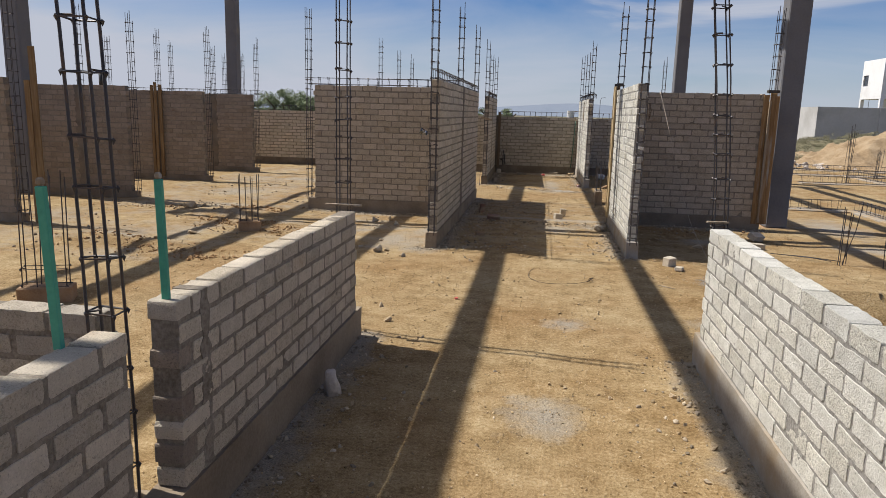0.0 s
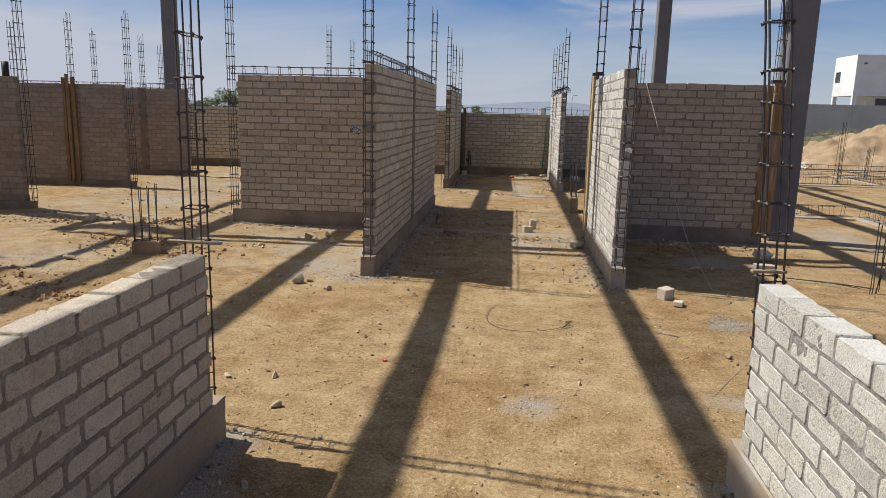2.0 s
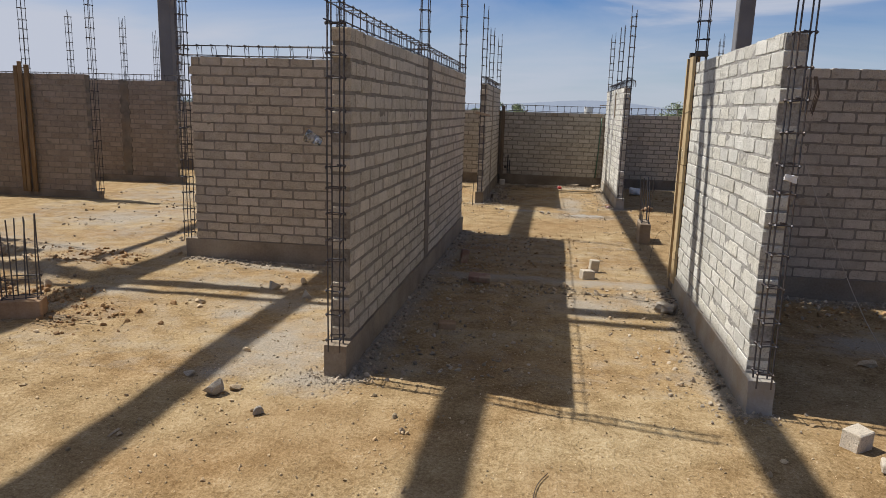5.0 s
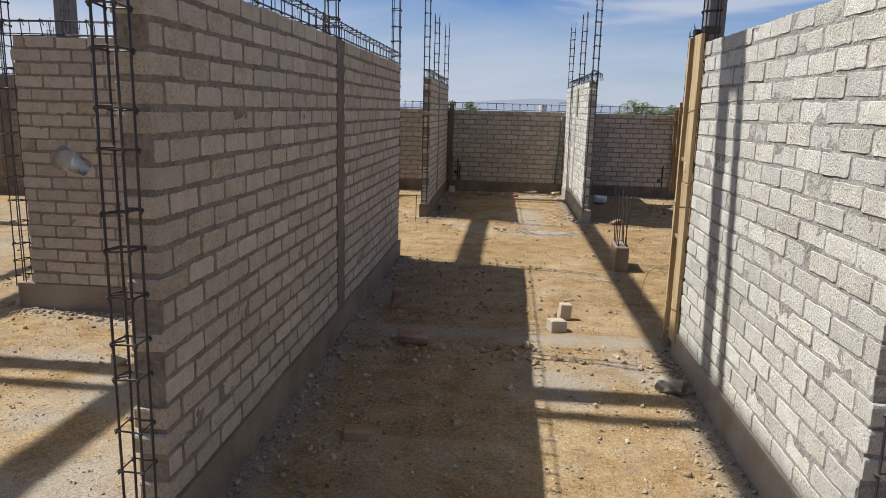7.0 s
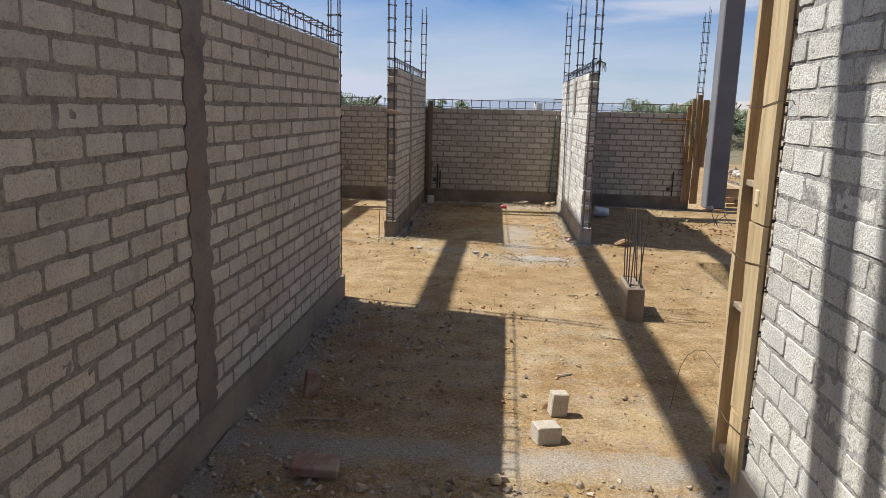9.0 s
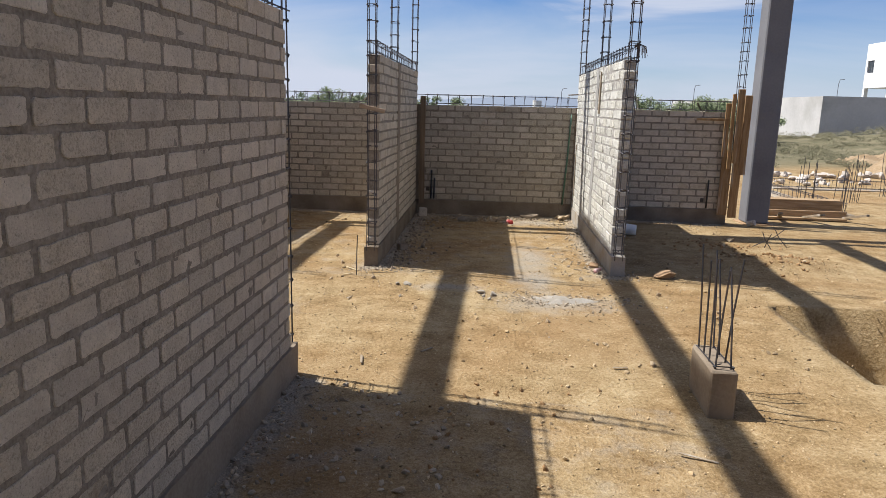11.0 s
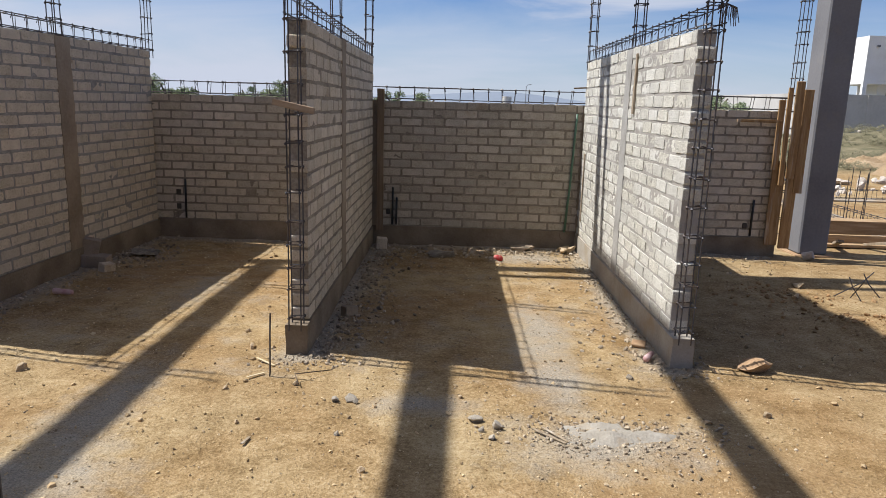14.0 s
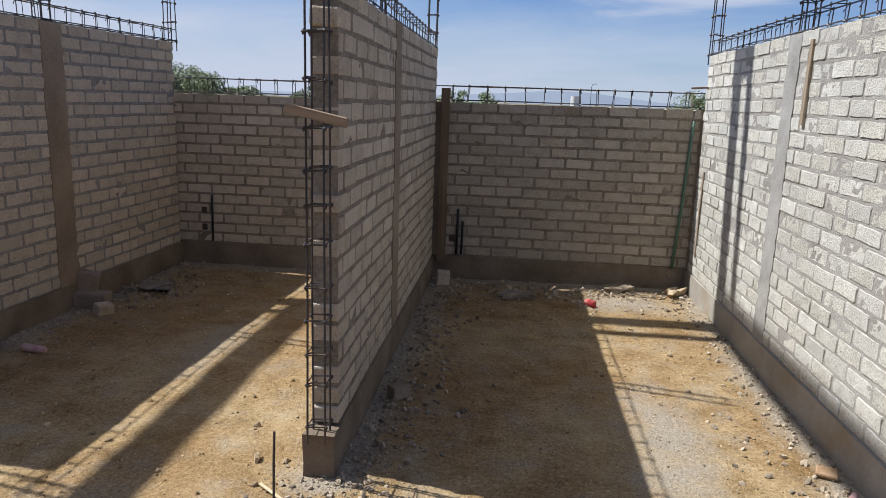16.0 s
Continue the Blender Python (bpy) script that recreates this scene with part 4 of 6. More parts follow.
# ---- steel frame ----
def steel_column(x, y, w=0.40, h=6.99):
    ob = tagged(new("steel_column"), "tall grey primed square steel column on a base plate", "steel column", "steel columns of the roof frame")
    ob.location = (x, y, 0)
    part("shaft", box_bm(-w / 2, w / 2, -w / 2, w / 2, 0.012, h, 0.02), M_PRIMER, ob)
    part("bracket", box_bm(-w / 2 + 0.05, w / 2 - 0.05, -1.25, -w / 2 + 0.01, h - 0.3, h, 0.01), M_PRIMER, ob)
    part("base_plate", box_bm(-w / 2 - 0.07, w / 2 + 0.07, -w / 2 - 0.07, w / 2 + 0.07, -0.06, 0.012, 0.005), M_EARTH_CAST, ob, "earth-covered steel base plate")
    return ob


for x, y in ((4.6, 14.45), (4.6, 25.65), (-11.5, 14.6), (-11.5, 25.75), (4.6, 3.5), (-11.4, 3.5)):
    steel_column(x, y)


def steel_beam(name, x0, x1, y0, y1, z0, z1, label, group):
    return tagged(part(name, box_bm(x0, x1, y0, y1, z0, z1, 0.01), M_PRIMER), label, "steel beam", group)


ROOF = 7.0
for y, wide in ((3.0, 0.22), (13.62, 0.22), (24.88, 0.22)):
    girder = steel_beam("roof_girder", -11.6, 5.0, y - wide / 2, y + wide / 2, ROOF, ROOF + 0.25, "grey primed steel roof girder between two columns", "roof girders")
    steel_beam("roof_tie", -11.6, 5.0, y - 0.40, y - 0.28, ROOF + 0.1, ROOF + 0.25, "thin grey primed steel tie beside a roof girder", "roof ties")
    part("gusset_plate", box_bm(-2.0, -0.6, y - 0.275, y - wide / 2 - 0.005, ROOF + 0.12, ROOF + 0.16, 0.003), M_PRIMER, girder)
for xs in (-5.69, -4.87, -2.63, -0.57, 1.36, 3.25, 5.13, 6.83, 8.38, 9.05):
    wide = {-5.69: 0.045, -4.87: 0.17, 1.36: 0.10, 9.05: 0.08}.get(xs, 0.12)
    xb = xs - 0.67 * (ROOF + 0.35)
    purlin = steel_beam("roof_purlin", xb - wide, xb + wide, -6.0, 25.0, ROOF + 0.25, ROOF + 0.45, "grey primed steel roof purlin along the building", "roof purlins")
    if xs == -0.57:
        turned(purlin, xb, 17.0, -0.19)          # this one sits slightly askew


# ---- formwork and timber ----
wood_rng = random.Random(3)


def board(name, parent, x0, x1, y0, y1, z0, z1, mat=M_WOOD, label="", warp=0.006):
    """A sawn board with worn edges and a slight warp along its length."""
    bm = box_bm(x0, x1, y0, y1, z0, z1, 0.003, 0.0, cuts=7)
    s = wood_rng.uniform(0, 50)
    for v in bm.verts:
        n = Vector((noise.noise(Vector((v.co.z * 1.3, v.co.x * 0.8, s))), noise.noise(Vector((v.co.z * 1.3, v.co.y * 0.8, s + 9))), 0))
        v.co += n * warp + Vector((wood_rng.uniform(-1, 1), wood_rng.uniform(-1, 1), wood_rng.uniform(-1, 1))) * 0.0015
    return part(name, bm, mat, parent, label)


M_WOOD_GREY = material("weathered formwork pine", [(0.20, 0.15, 0.095), (0.29, 0.23, 0.16), (0.37, 0.31, 0.23)], rough=0.8, scale=3, fine=45, bump=0.35, bump_dist=0.002,
                       stretch=(9, 9, 0.7), per_object=0.12, stains=(0.47, 0.43, 0.37), stain_scale=0.9)
M_WOOD_DARK = material("dark wet timber", [(0.035, 0.03, 0.025), (0.06, 0.05, 0.04), (0.09, 0.075, 0.06)], rough=0.7, scale=4, fine=45, bump=0.3, bump_dist=0.002)
M_WOOD_BROWN = material("brown timber", [(0.12, 0.085, 0.055), (0.18, 0.13, 0.085), (0.24, 0.18, 0.125)], rough=0.8, scale=3, fine=45, bump=0.3, bump_dist=0.002, stretch=(9, 9, 0.7))
M_WIRE = material("tie wire", [(0.06, 0.045, 0.035), (0.11, 0.08, 0.055), (0.17, 0.12, 0.08)], rough=0.6, scale=9, fine=80, bump=0, metallic=0.4)

M_WOOD_PALE = material("pale sawn wood", [(0.48, 0.38, 0.22), (0.56, 0.46, 0.29), (0.64, 0.54, 0.36)], rough=0.7, scale=6, fine=60, bump=0.2, bump_dist=0.001)
M_WOOD_TAN = material("yellow-tan weathered pine", [(0.30, 0.215, 0.11), (0.43, 0.325, 0.18), (0.54, 0.435, 0.27)], rough=0.8, scale=3, fine=45, bump=0.35, bump_dist=0.002, stretch=(9, 9, 0.7), per_object=0.12, stains=(0.22, 0.15, 0.08), stain_scale=2.2, stain_at=(0.55, 0.75))
M_WOOD_OCHRE = material("dirty ochre pine", [(0.145, 0.088, 0.042), (0.225, 0.145, 0.072), (0.31, 0.22, 0.125)], rough=0.8, scale=3, fine=45, bump=0.3, bump_dist=0.002, stretch=(9, 9, 0.7), per_object=0.2)
M_WOOD_STRIP = material("tan timber", [(0.20, 0.14, 0.09), (0.29, 0.215, 0.145), (0.37, 0.29, 0.205)], rough=0.8, scale=3, fine=45, bump=0.3, bump_dist=0.002, stretch=(0.8, 9, 9))

# the shutter at the end of the sunlit wall
f1 = tagged(new("column_formwork"), "weathered pine column shutter wired to the sunlit wall end", "formwork", "column formwork")
def bark_board(parent, x0, x1, y0, y1, z0, z1, mat, sway, seed, label):
    """A plank whose far edge keeps the tree's uneven outline."""
    verts, faces = [], []
    n = max(6, int((z1 - z0) / 0.07))
    for k in range(n + 1):
        z = z0 + (z1 - z0) * k / n
        e = sway * (noise.noise(Vector((z * 3.1, seed, 0.0))) + 0.5 * noise.noise(Vector((z * 9.0, seed, 4.0))))
        w = 0.004 * noise.noise(Vector((z * 2.0, seed, 9.0)))
        verts += [(x0 + w, y0, z), (x1 + w, y0, z), (x1 + w, y1 + e, z), (x0 + w, y1 + e, z), (x0 + w - 0.002, y1 + e - 0.01, z)]
    for k in range(n):
        a, b = 5 * k, 5 * k + 5
        for p, q in ((0, 1), (1, 2), (2, 3), (3, 4), (4, 0)):
            faces.append((a + p, a + q, b + q, b + p))
    faces += [(4, 3, 2, 1, 0), tuple(5 * n + k for k in range(5))]
    return put("board", mesh_from("board", verts, faces, mat), parent, label)


for k, (z0, z1, w) in enumerate(((0.16, 0.50, 0.175), (0.505, 1.46, 0.185), (1.47, 2.60, 0.185))):
    bark_board(f1, 1.312, 1.338, 13.56, 13.56 + w, z0, z1, M_WOOD_TAN, 0.020, 3.0 + k * 1.7, "yellow-tan weathered pine plank with an uneven edge")
board("panel", f1, 1.392, 1.416, 13.745, 13.94, 0.2, 2.62, M_WOOD, "orange pine panel board")
bark_board(f1, 1.318, 1.39, 13.93, 13.972, 0.14, 2.6, M_WOOD_TAN, 0.028, 11.0, "rough pine batten with bark edge")
part("wood_plug", box_bm(1.302, 1.314, 13.655, 13.70, 1.55, 1.625, 0.006), M_WOOD_PALE, f1, "pale sawn wooden plug")
for z in (0.17, 0.98, 1.62):
    board("cleat", f1, 1.335, 1.392, 13.75, 13.94, z, z + 0.03, M_WOOD_GREY)
board("yoke", f1, 1.34, 1.46, 13.60, 13.68, 2.605, 2.66, M_WOOD_DARK, "dark timber yoke")
board("yoke", f1, 1.32, 1.40, 13.80, 13.87, 2.605, 2.655, M_WOOD_DARK, "dark timber yoke")
for z in (0.42, 1.27, 2.02):
    rod("tie_wire", [(1.345, 13.45, z), (1.338, 13.47, z + 0.02), (1.306, 13.56, z + 0.015), (1.305, 13.75, z - 0.01), (1.312, 13.975, z), (1.42, 13.98, z + 0.01)], 0.0022, M_WIRE, f1, 4)
rod("tie_wire", [(1.31, 13.97, 0.62), (1.29, 14.04, 0.65), (1.265, 14.10, 0.67), (1.235, 14.16, 0.65), (1.20, 14.2, 0.60), (1.175, 14.225, 0.52), (1.16, 14.23, 0.42), (1.14, 14.23, 0.25)], 0.002, M_WIRE, f1, 4)

# the shutter between the cross wall and the steel column
f2 = tagged(new("column_formwork"), "upright orange pine boards shuttering a column beside a steel post", "formwork", "column formwork")
for x0, x1, y, z1 in ((4.03, 4.13, 13.93, 2.52), (4.14, 4.25, 13.90, 2.55), (4.255, 4.31, 13.93, 2.50)):
    board("board", f2, x0, x1, y, y + 0.026, 0.12, z1)
board("batten", f2, 4.115, 4.15, 13.85, 13.90, 0.15, 2.4, M_WOOD_GREY)
board("yoke", f2, 4.10, 4.30, 13.95, 14.05, 2.555, 2.61, M_WOOD_DARK, "dark timber yoke")

# the shutter at the end of the boundary wall
f3 = tagged(new("column_formwork"), "upright pine boards of uneven height at the boundary wall end", "formwork", "column formwork")
for x0, x1, y, z0, z1 in ((3.80, 3.97, 25.20, 0.18, 1.32), (3.985, 4.13, 25.17, 0.14, 1.30), (3.78, 3.86, 25.19, 1.20, 2.12), (3.87, 3.93, 25.15, 1.0, 2.28), (3.95, 4.06, 25.12, 1.1, 2.36), (4.08, 4.20, 25.16, 0.9, 2.26)):
    board("board", f3, x0, x1, y, y + 0.028, z0, z1, M_WOOD)
board("brace", f3, 3.25, 3.85, 25.17, 25.20, 1.82, 1.86, M_WOOD)
f4 = tagged(new("column_formwork"), "upright dirty ochre pine boards shuttering a far column", "formwork", "column formwork")
for x0, x1, y, z1 in ((-10.68, -10.60, 18.46, 2.58), (-10.56, -10.48, 18.43, 2.66), (-10.45, -10.35, 18.46, 2.60)):
    board("board", f4, x0, x1, y, y + 0.03, 0.1, z1, M_WOOD_OCHRE)
f5 = tagged(new("column_formwork"), "tall dirty ochre pine boards at the end of a far wall", "formwork", "column formwork")
for x0, x1, z1 in ((-8.48, -8.37, 2.95), (-8.60, -8.50, 2.4)):
    board("board", f5, x0, x1, 10.98, 11.01, 0.0, z1, M_WOOD_OCHRE)
wb = tagged(new("wall_board"), "brown plank standing upright in a wall corner", "plank")
board("board", wb, -1.525, -1.43, 25.22, 25.25, 0.2, 2.12, M_WOOD_BROWN)
tb = tagged(new("timber_strip"), "pale timber strip leaning flat against the sunlit wall", "timber strip")
board("strip", tb, 1.262, 1.284, 22.60, 22.65, 1.90, 2.47, M_WOOD_GREY)
tb = tagged(new("timber_strip"), "thin timber strip on the lower face of the wall", "timber strip")
board("strip", tb, 1.238, 1.252, 24.98, 25.02, 0.45, 1.35, M_WOOD_GREY)
st = tagged(new("timber_strip"), "short wooden stick tied across the reinforcing cage", "timber strip")
part("strip", box_bm(-0.17, 0.15, -0.012, 0.012, -0.023, 0.023, 0.003), M_WOOD_STRIP, st)
st.matrix_basis = pose(-1.58, 20.74, 1.90, 0, 11, -8)
st = tagged(new("timber_strip"), "short stick jutting from the wall end over the rear corner", "timber strip")
part("strip", box_bm(-0.13, 0.13, -0.009, 0.009, -0.01, 0.01, 0.003), M_WOOD_BROWN, st)
st.matrix_basis = pose(1.20, 25.20, 2.20, 0, -4, 15)

M_WOOD_STACK = material("weathered brown plank", [(0.22, 0.145, 0.075), (0.33, 0.225, 0.125), (0.43, 0.32, 0.20)], rough=0.8, scale=3, fine=40, bump=0.3, bump_dist=0.002, stretch=(0.8, 9, 9), per_object=0.15)
# stacked boards beside the rear steel column
stack = tagged(new("timber_stack"), "low stack of formwork planks on the earth beside a steel column", "timber stack")
for x0, x1, y0, y1, z0, z1 in ((5.0, 6.5, 26.2, 26.24, 0.04, 0.18), (5.0, 6.55, 26.5, 26.54, 0.14, 0.35), (5.0, 6.45, 26.05, 26.2, 0.02, 0.06), (5.05, 6.55, 26.55, 26.85, 0.31, 0.345)):
    board("plank", stack, x0, x1, y0, y1, z0, z1, M_WOOD_STACK)
for x, y, rz in ((5.15, 25.85, 70), (5.75, 25.85, 110), (6.55, 25.95, 120), (5.5, 27.2, 35)):
    p = part("offcut", box_bm(-0.24, 0.24, -0.04, 0.04, -0.02, 0.02, 0.003), M_WOOD_GREY, stack)
    p.matrix_basis = pose(x, y, 0.13, 0, 14, rz)

# ---- cast stubs with starter bars ----
stub_rng = random.Random(8)


def stub(x, y, w, d, h, turn, mat, bars, bar_h, label, splay=0.10):
    ob = tagged(new("column_stub"), label, "column stub", "column stubs with starter bars")
    ob.matrix_basis = pose(x, y, 0, 0, 0, turn)
    bm = box_bm(-w / 2, w / 2, -d / 2, d / 2, -0.12, h, 0.012, 0.004, cuts=3)
    part("block", bm, mat, ob)
    for i in range(bars):
        bx = (-1 if i % 2 else 1) * w * 0.30
        by = -d * 0.40 + d * 0.80 * (i // 2) / max(1, (bars - 1) // 2)
        if w > d:
            bx, by = -w * 0.40 + w * 0.80 * (i // 2) / max(1, (bars - 1) // 2), (-1 if i % 2 else 1) * d * 0.30
        lx, ly = stub_rng.uniform(-splay, splay) * 0.5, stub_rng.uniform(-splay, splay) + 0.05
        hh = bar_h * stub_rng.uniform(0.9, 1.04)
        rod("bar", [(bx, by, h - 0.02), (bx + lx * 0.4, by + ly * 0.4, h + hh * 0.5), (bx + lx, by + ly, h + hh)], 0.0065, M_STEEL, ob)
    for k in range(1 if mat is M_CONCRETE else 2):
        put("stirrup", ring_mesh(w * (0.82 if w > d else 0.62), d * (0.62 if w > d else 0.82)), ob, m=pose(0, 0, h + 0.012 + 0.18 * k * (mat is not M_CONCRETE), stub_rng.uniform(-3, 3), stub_rng.uniform(-3, 3), 0))
    return ob


stub(1.425, 17.18, 0.17, 0.55, 0.31, -2, M_CONCRETE, 8, 0.72, "grey cast concrete stub with upright starter bars on the earth")
stub(-5.06, 6.55, 0.52, 0.24, 0.16, 22, M_EARTH_CAST, 8, 1.22, "earth-stained concrete stub with tall starter bars", 0.10)
stub(-4.85, 11.3, 0.36, 0.22, 0.16, 25, M_EARTH_CAST, 8, 0.78, "earth-stained concrete stub with starter bars", 0.05)


def bar_cluster(x, y, n, h, spread_, label, lean=0.25):
    ob = tagged(new("starter_bars"), label, "starter bars", "loose starter bars")
    ob.location = (x, y, -0.05)
    for i in range(n):
        bx, by = stub_rng.uniform(-spread_, spread_), stub_rng.uniform(-spread_, spread_)
        lx, ly = stub_rng.uniform(-0.3, 1) * lean, stub_rng.uniform(-0.5, 0.5) * lean
        rod("bar", [(bx, by, 0), (bx + 0.01, by, h * 0.12), (bx + lx * 0.7, by + ly * 0.6, h * 0.6), (bx + lx, by + ly, h * stub_rng.uniform(0.85, 1.05))], 0.0065, M_STEEL, ob)
    return ob


bar_cluster(4.48, 10.75, 5, 0.95, 0.13, "bent dark starter bars rising from the earth")
bar_cluster(4.95, 10.62, 1, 0.62, 0.01, "single dark bar standing in the earth", 0.02)
bar_cluster(-1.72, 20.38, 1, 0.58, 0.01, "single dark bar standing in the earth by a wall end", 0.02)
bar_cluster(4.0, 23.3, 4, 0.3, 0.3, "dark bar ends lying out of the disturbed earth", 0.8)
for x, y, h in ((10.42, 25.7, 2.0), (6.35, 27.7, 1.1), (6.7, 27.0, 1.0), (6.9, 25.4, 0.9), (8.0, 29.2, 1.1), (9.6, 30.9, 1.2), (12.6, 28.5, 1.2), (7.5, 15.2, 0.9)):
    bar_cluster(x, y, 7, h, 0.16, "cluster of upright starter bars in the open foundation", 0.08)

for a, b, k in ((3.62, 4.48, 0.0), (3.74, 4.50, 0.05), (3.9, 4.35, 0.10)):
    pts = [(a, 11.33 - k, 0.03), ((a + b) / 2, 11.10 - k, 0.05), (b, 10.95 - k * 0.4, 0.03)]
    v, f = rod_data(pts, 0.006, 5)
    tagged(put("steel_bar", mesh_from("steel_bar", v, f, M_STEEL, True)), "dark reinforcing bar lying on the bare soil", "steel bar", "loose bars")

# foundation cages lying in the open ground
M_STRIP = material("pale lean concrete", [(0.24, 0.21, 0.17), (0.33, 0.30, 0.255), (0.42, 0.39, 0.345)], scale=1.5, fine=30, bump=0.4, bump_dist=0.006, stains=(0.36, 0.27, 0.17), stain_scale=2.2, stain_at=(0.40, 0.56))
for axis, at, a0, a1 in (("x", 17.6, 5.6, 7.2), ("y", 7.45, 12.0, 17.6), ("x", 25.4, 8.8, 15.0), ("y", 6.75, 26.9, 32.0), ("x", 32.2, 7.3, 16.0), ("x", 29.4, 9.8, 14.0), ("y", 11.9, 25.8, 29.1)):
    bm = box_bm(a0, a1, at - 0.25, at + 0.25, -0.1, 0.03, 0.01) if axis == "x" else box_bm(at - 0.25, at + 0.25, a0, a1, -0.1, 0.034, 0.01)
    tagged(part("blinding_strip", bm, M_STRIP), "pale lean concrete strip under a foundation cage", "concrete strip", "foundation strips")
    beam_cage(axis, at, a0, a1, 0.04, 0.16, 0.20, 0.22, "rusty foundation cage lying on a pale concrete strip", "foundation cages")

# ---- green posts on the low walls ----
def green_post(x, y, z0, z1, lean):
    ob = tagged(new("green_post"), "flat green painted post standing on the low wall top", "post", "green posts")
    ob.matrix_basis = pose(x, y, z0, 0, lean, 0)
    part("post", box_bm(-0.0175, 0.0175, -0.012, 0.012, 0, z1 - z0, 0.003), M_GREEN, ob)
    part("top_end", box_bm(-0.0165, 0.0165, -0.011, 0.011, z1 - z0 + 0.001, z1 - z0 + 0.03, 0.008), M_WOOD_GREY, ob, "bare wood end")


LOW = BASE + 8 * COURSE
green_post(-1.71, 2.25, LOW, LOW + 0.60, -2)
green_post(-1.645, 2.89, LOW + 0.02, LOW + 0.57, -1)

# ---- conduits and pipes on the boundary wall ----
def pipe(name, points, r, mat, label, category="pipe", group=""):
    if len(points) > 4:                                   # round the corners
        P = [Vector(p) for p in points]
        fine = []
        for k in range(len(P) - 1):
            p0, p1, p2, p3 = P[max(k - 1, 0)], P[k], P[k + 1], P[min(k + 2, len(P) - 1)]
            for t in (0, 0.25, 0.5, 0.75):
                fine.append(0.5 * (2 * p1 + (p2 - p0) * t + (2 * p0 - 5 * p1 + 4 * p2 - p3) * t * t + (3 * p1 - p0 - 3 * p2 + p3) * t ** 3))
        points = fine + [P[-1]]
    v, f = rod_data(points, r, 6)
    return tagged(put(name, mesh_from(name, v, f, mat, True)), label, category, group)


YW = YF - BT / 2 - 0.016
pipe("conduit", [(1.16, YW, 1.86), (1.145, YW, 1.5), (1.12, YW - 0.01, 0.9), (1.08, YW - 0.02, 0.25)], 0.016, M_CONDUIT, "dull green electrical conduit leaning on the block wall", "conduit")
for x, h in ((-1.31, 0.80), (-1.255, 0.66), (-4.20, 0.82), (3.63, 0.78)):
    pipe("pipe_stub", [(x, YW, 0.28), (x + 0.004, YW, h * 0.7), (x + 0.006, YW, h)], 0.015, M_BLACK, "dark pipe stub rising in a chase of the block wall", "pipe", "pipe stubs")
for x, z in ((-1.37, 0.42), (-4.30, 0.40), (-4.30, 0.60), (3.55, 0.38)):
    tagged(part("outlet_box", box_bm(x - 0.03, x + 0.03, YW + 0.004, YW + 0.02, z, z + 0.075, 0.004), M_WOOD_DARK), "dark recessed outlet box in the block wall", "outlet box", "outlet boxes")
pipe("vent_pipe", [(-12.17, 18.6, 2.44), (-12.17, 18.6, 2.93)], 0.08, M_BLACK, "short black pipe standing on a wall top")
loop_pts = [(1.06 + 0.05 * math.cos(a), 25.2, 0.22 + 0.07 * math.sin(a)) for a in np.linspace(0.3, 4.6, 12)]
pipe("loose_wire", loop_pts, 0.003, M_WIRE, "thin wire curling from the wall foot", "wire")

# ---- wires ----
M_CORD = material("sisal cord", [(0.34, 0.285, 0.22), (0.42, 0.36, 0.285), (0.50, 0.44, 0.36)], scale=9, fine=60, bump=0)
gw = [(0.0, 9.32), (-0.05, 9.2), (-0.07, 9.05), (-0.05, 8.82), (0.09, 8.62), (0.3, 8.56), (0.52, 8.63), (0.70, 8.78), (0.74, 8.84)]
pipe("loose_wire", [(x, y, ground_z(x, y) + 0.012) for x, y in gw], 0.0028, M_WIRE, "rusty wire loop lying on the bare soil", "wire")
pipe("loose_wire", [(0.66, 8.72, 0.02), (0.74, 8.82, 0.05), (0.70, 8.90, 0.02)], 0.007, M_WIRE, "twisted end of rusty wire on the bare soil", "wire")
pipe("string_line", [(2.16, 13.93, H20 + 0.012), (2.16 + 0.06, 13.2, 1.98), (2.16 + 0.13, 12.3, 1.22), (2.16 + 0.21, 11.3, 0.48), (2.52, 10.52, 0.02)], 0.0034, M_CORD, "thin pale cord slung from the wall top to the ground", "cord")
pipe("string_line", [(x, y, ground_z(x, y) + 0.012) for x, y in ((2.52, 10.52), (2.8, 10.48), (3.02, 10.36), (3.09, 9.85), (2.75, 9.1), (2.42, 8.5), (2.19, 8.12), (1.99, 7.8), (1.66, 7.26))], 0.0018, M_CORD, "slack pale cord lying on the bare soil", "cord")
w_rng = random.Random(21)
tuft = tagged(new("wire_bundle"), "bundle of black tie wire hanging from the cage top", "wire bundle")
tuft.location = (1.43, 20.80, 2.66)
for i in range(16):
    a, b = w_rng.uniform(-0.02, 0.09), w_rng.uniform(-0.15, -0.02)
    rod("wire", [(-0.06, 0.0, w_rng.uniform(-0.02, 0.02)), (0.0, 0.01, 0.03), (a * 0.8, w_rng.uniform(-0.03, 0.03), 0.0), (a, w_rng.uniform(-0.04, 0.04), b)], 0.003, M_WIRE, tuft, 4)
tuft = tagged(new("wire_bundle"), "hank of tie wire hooked on the reinforcing cage", "wire bundle")
tuft.location = (1.47, 10.42, 2.15)
for i in range(10):
    a = w_rng.uniform(-0.03, 0.03)
    rod("wire", [(a, 0, 0.1), (a * 1.5 + 0.01, -0.01, 0), (a * 1.2, 0.0, -0.12 + w_rng.uniform(-0.03, 0.03))], 0.003, M_WIRE, tuft, 4)
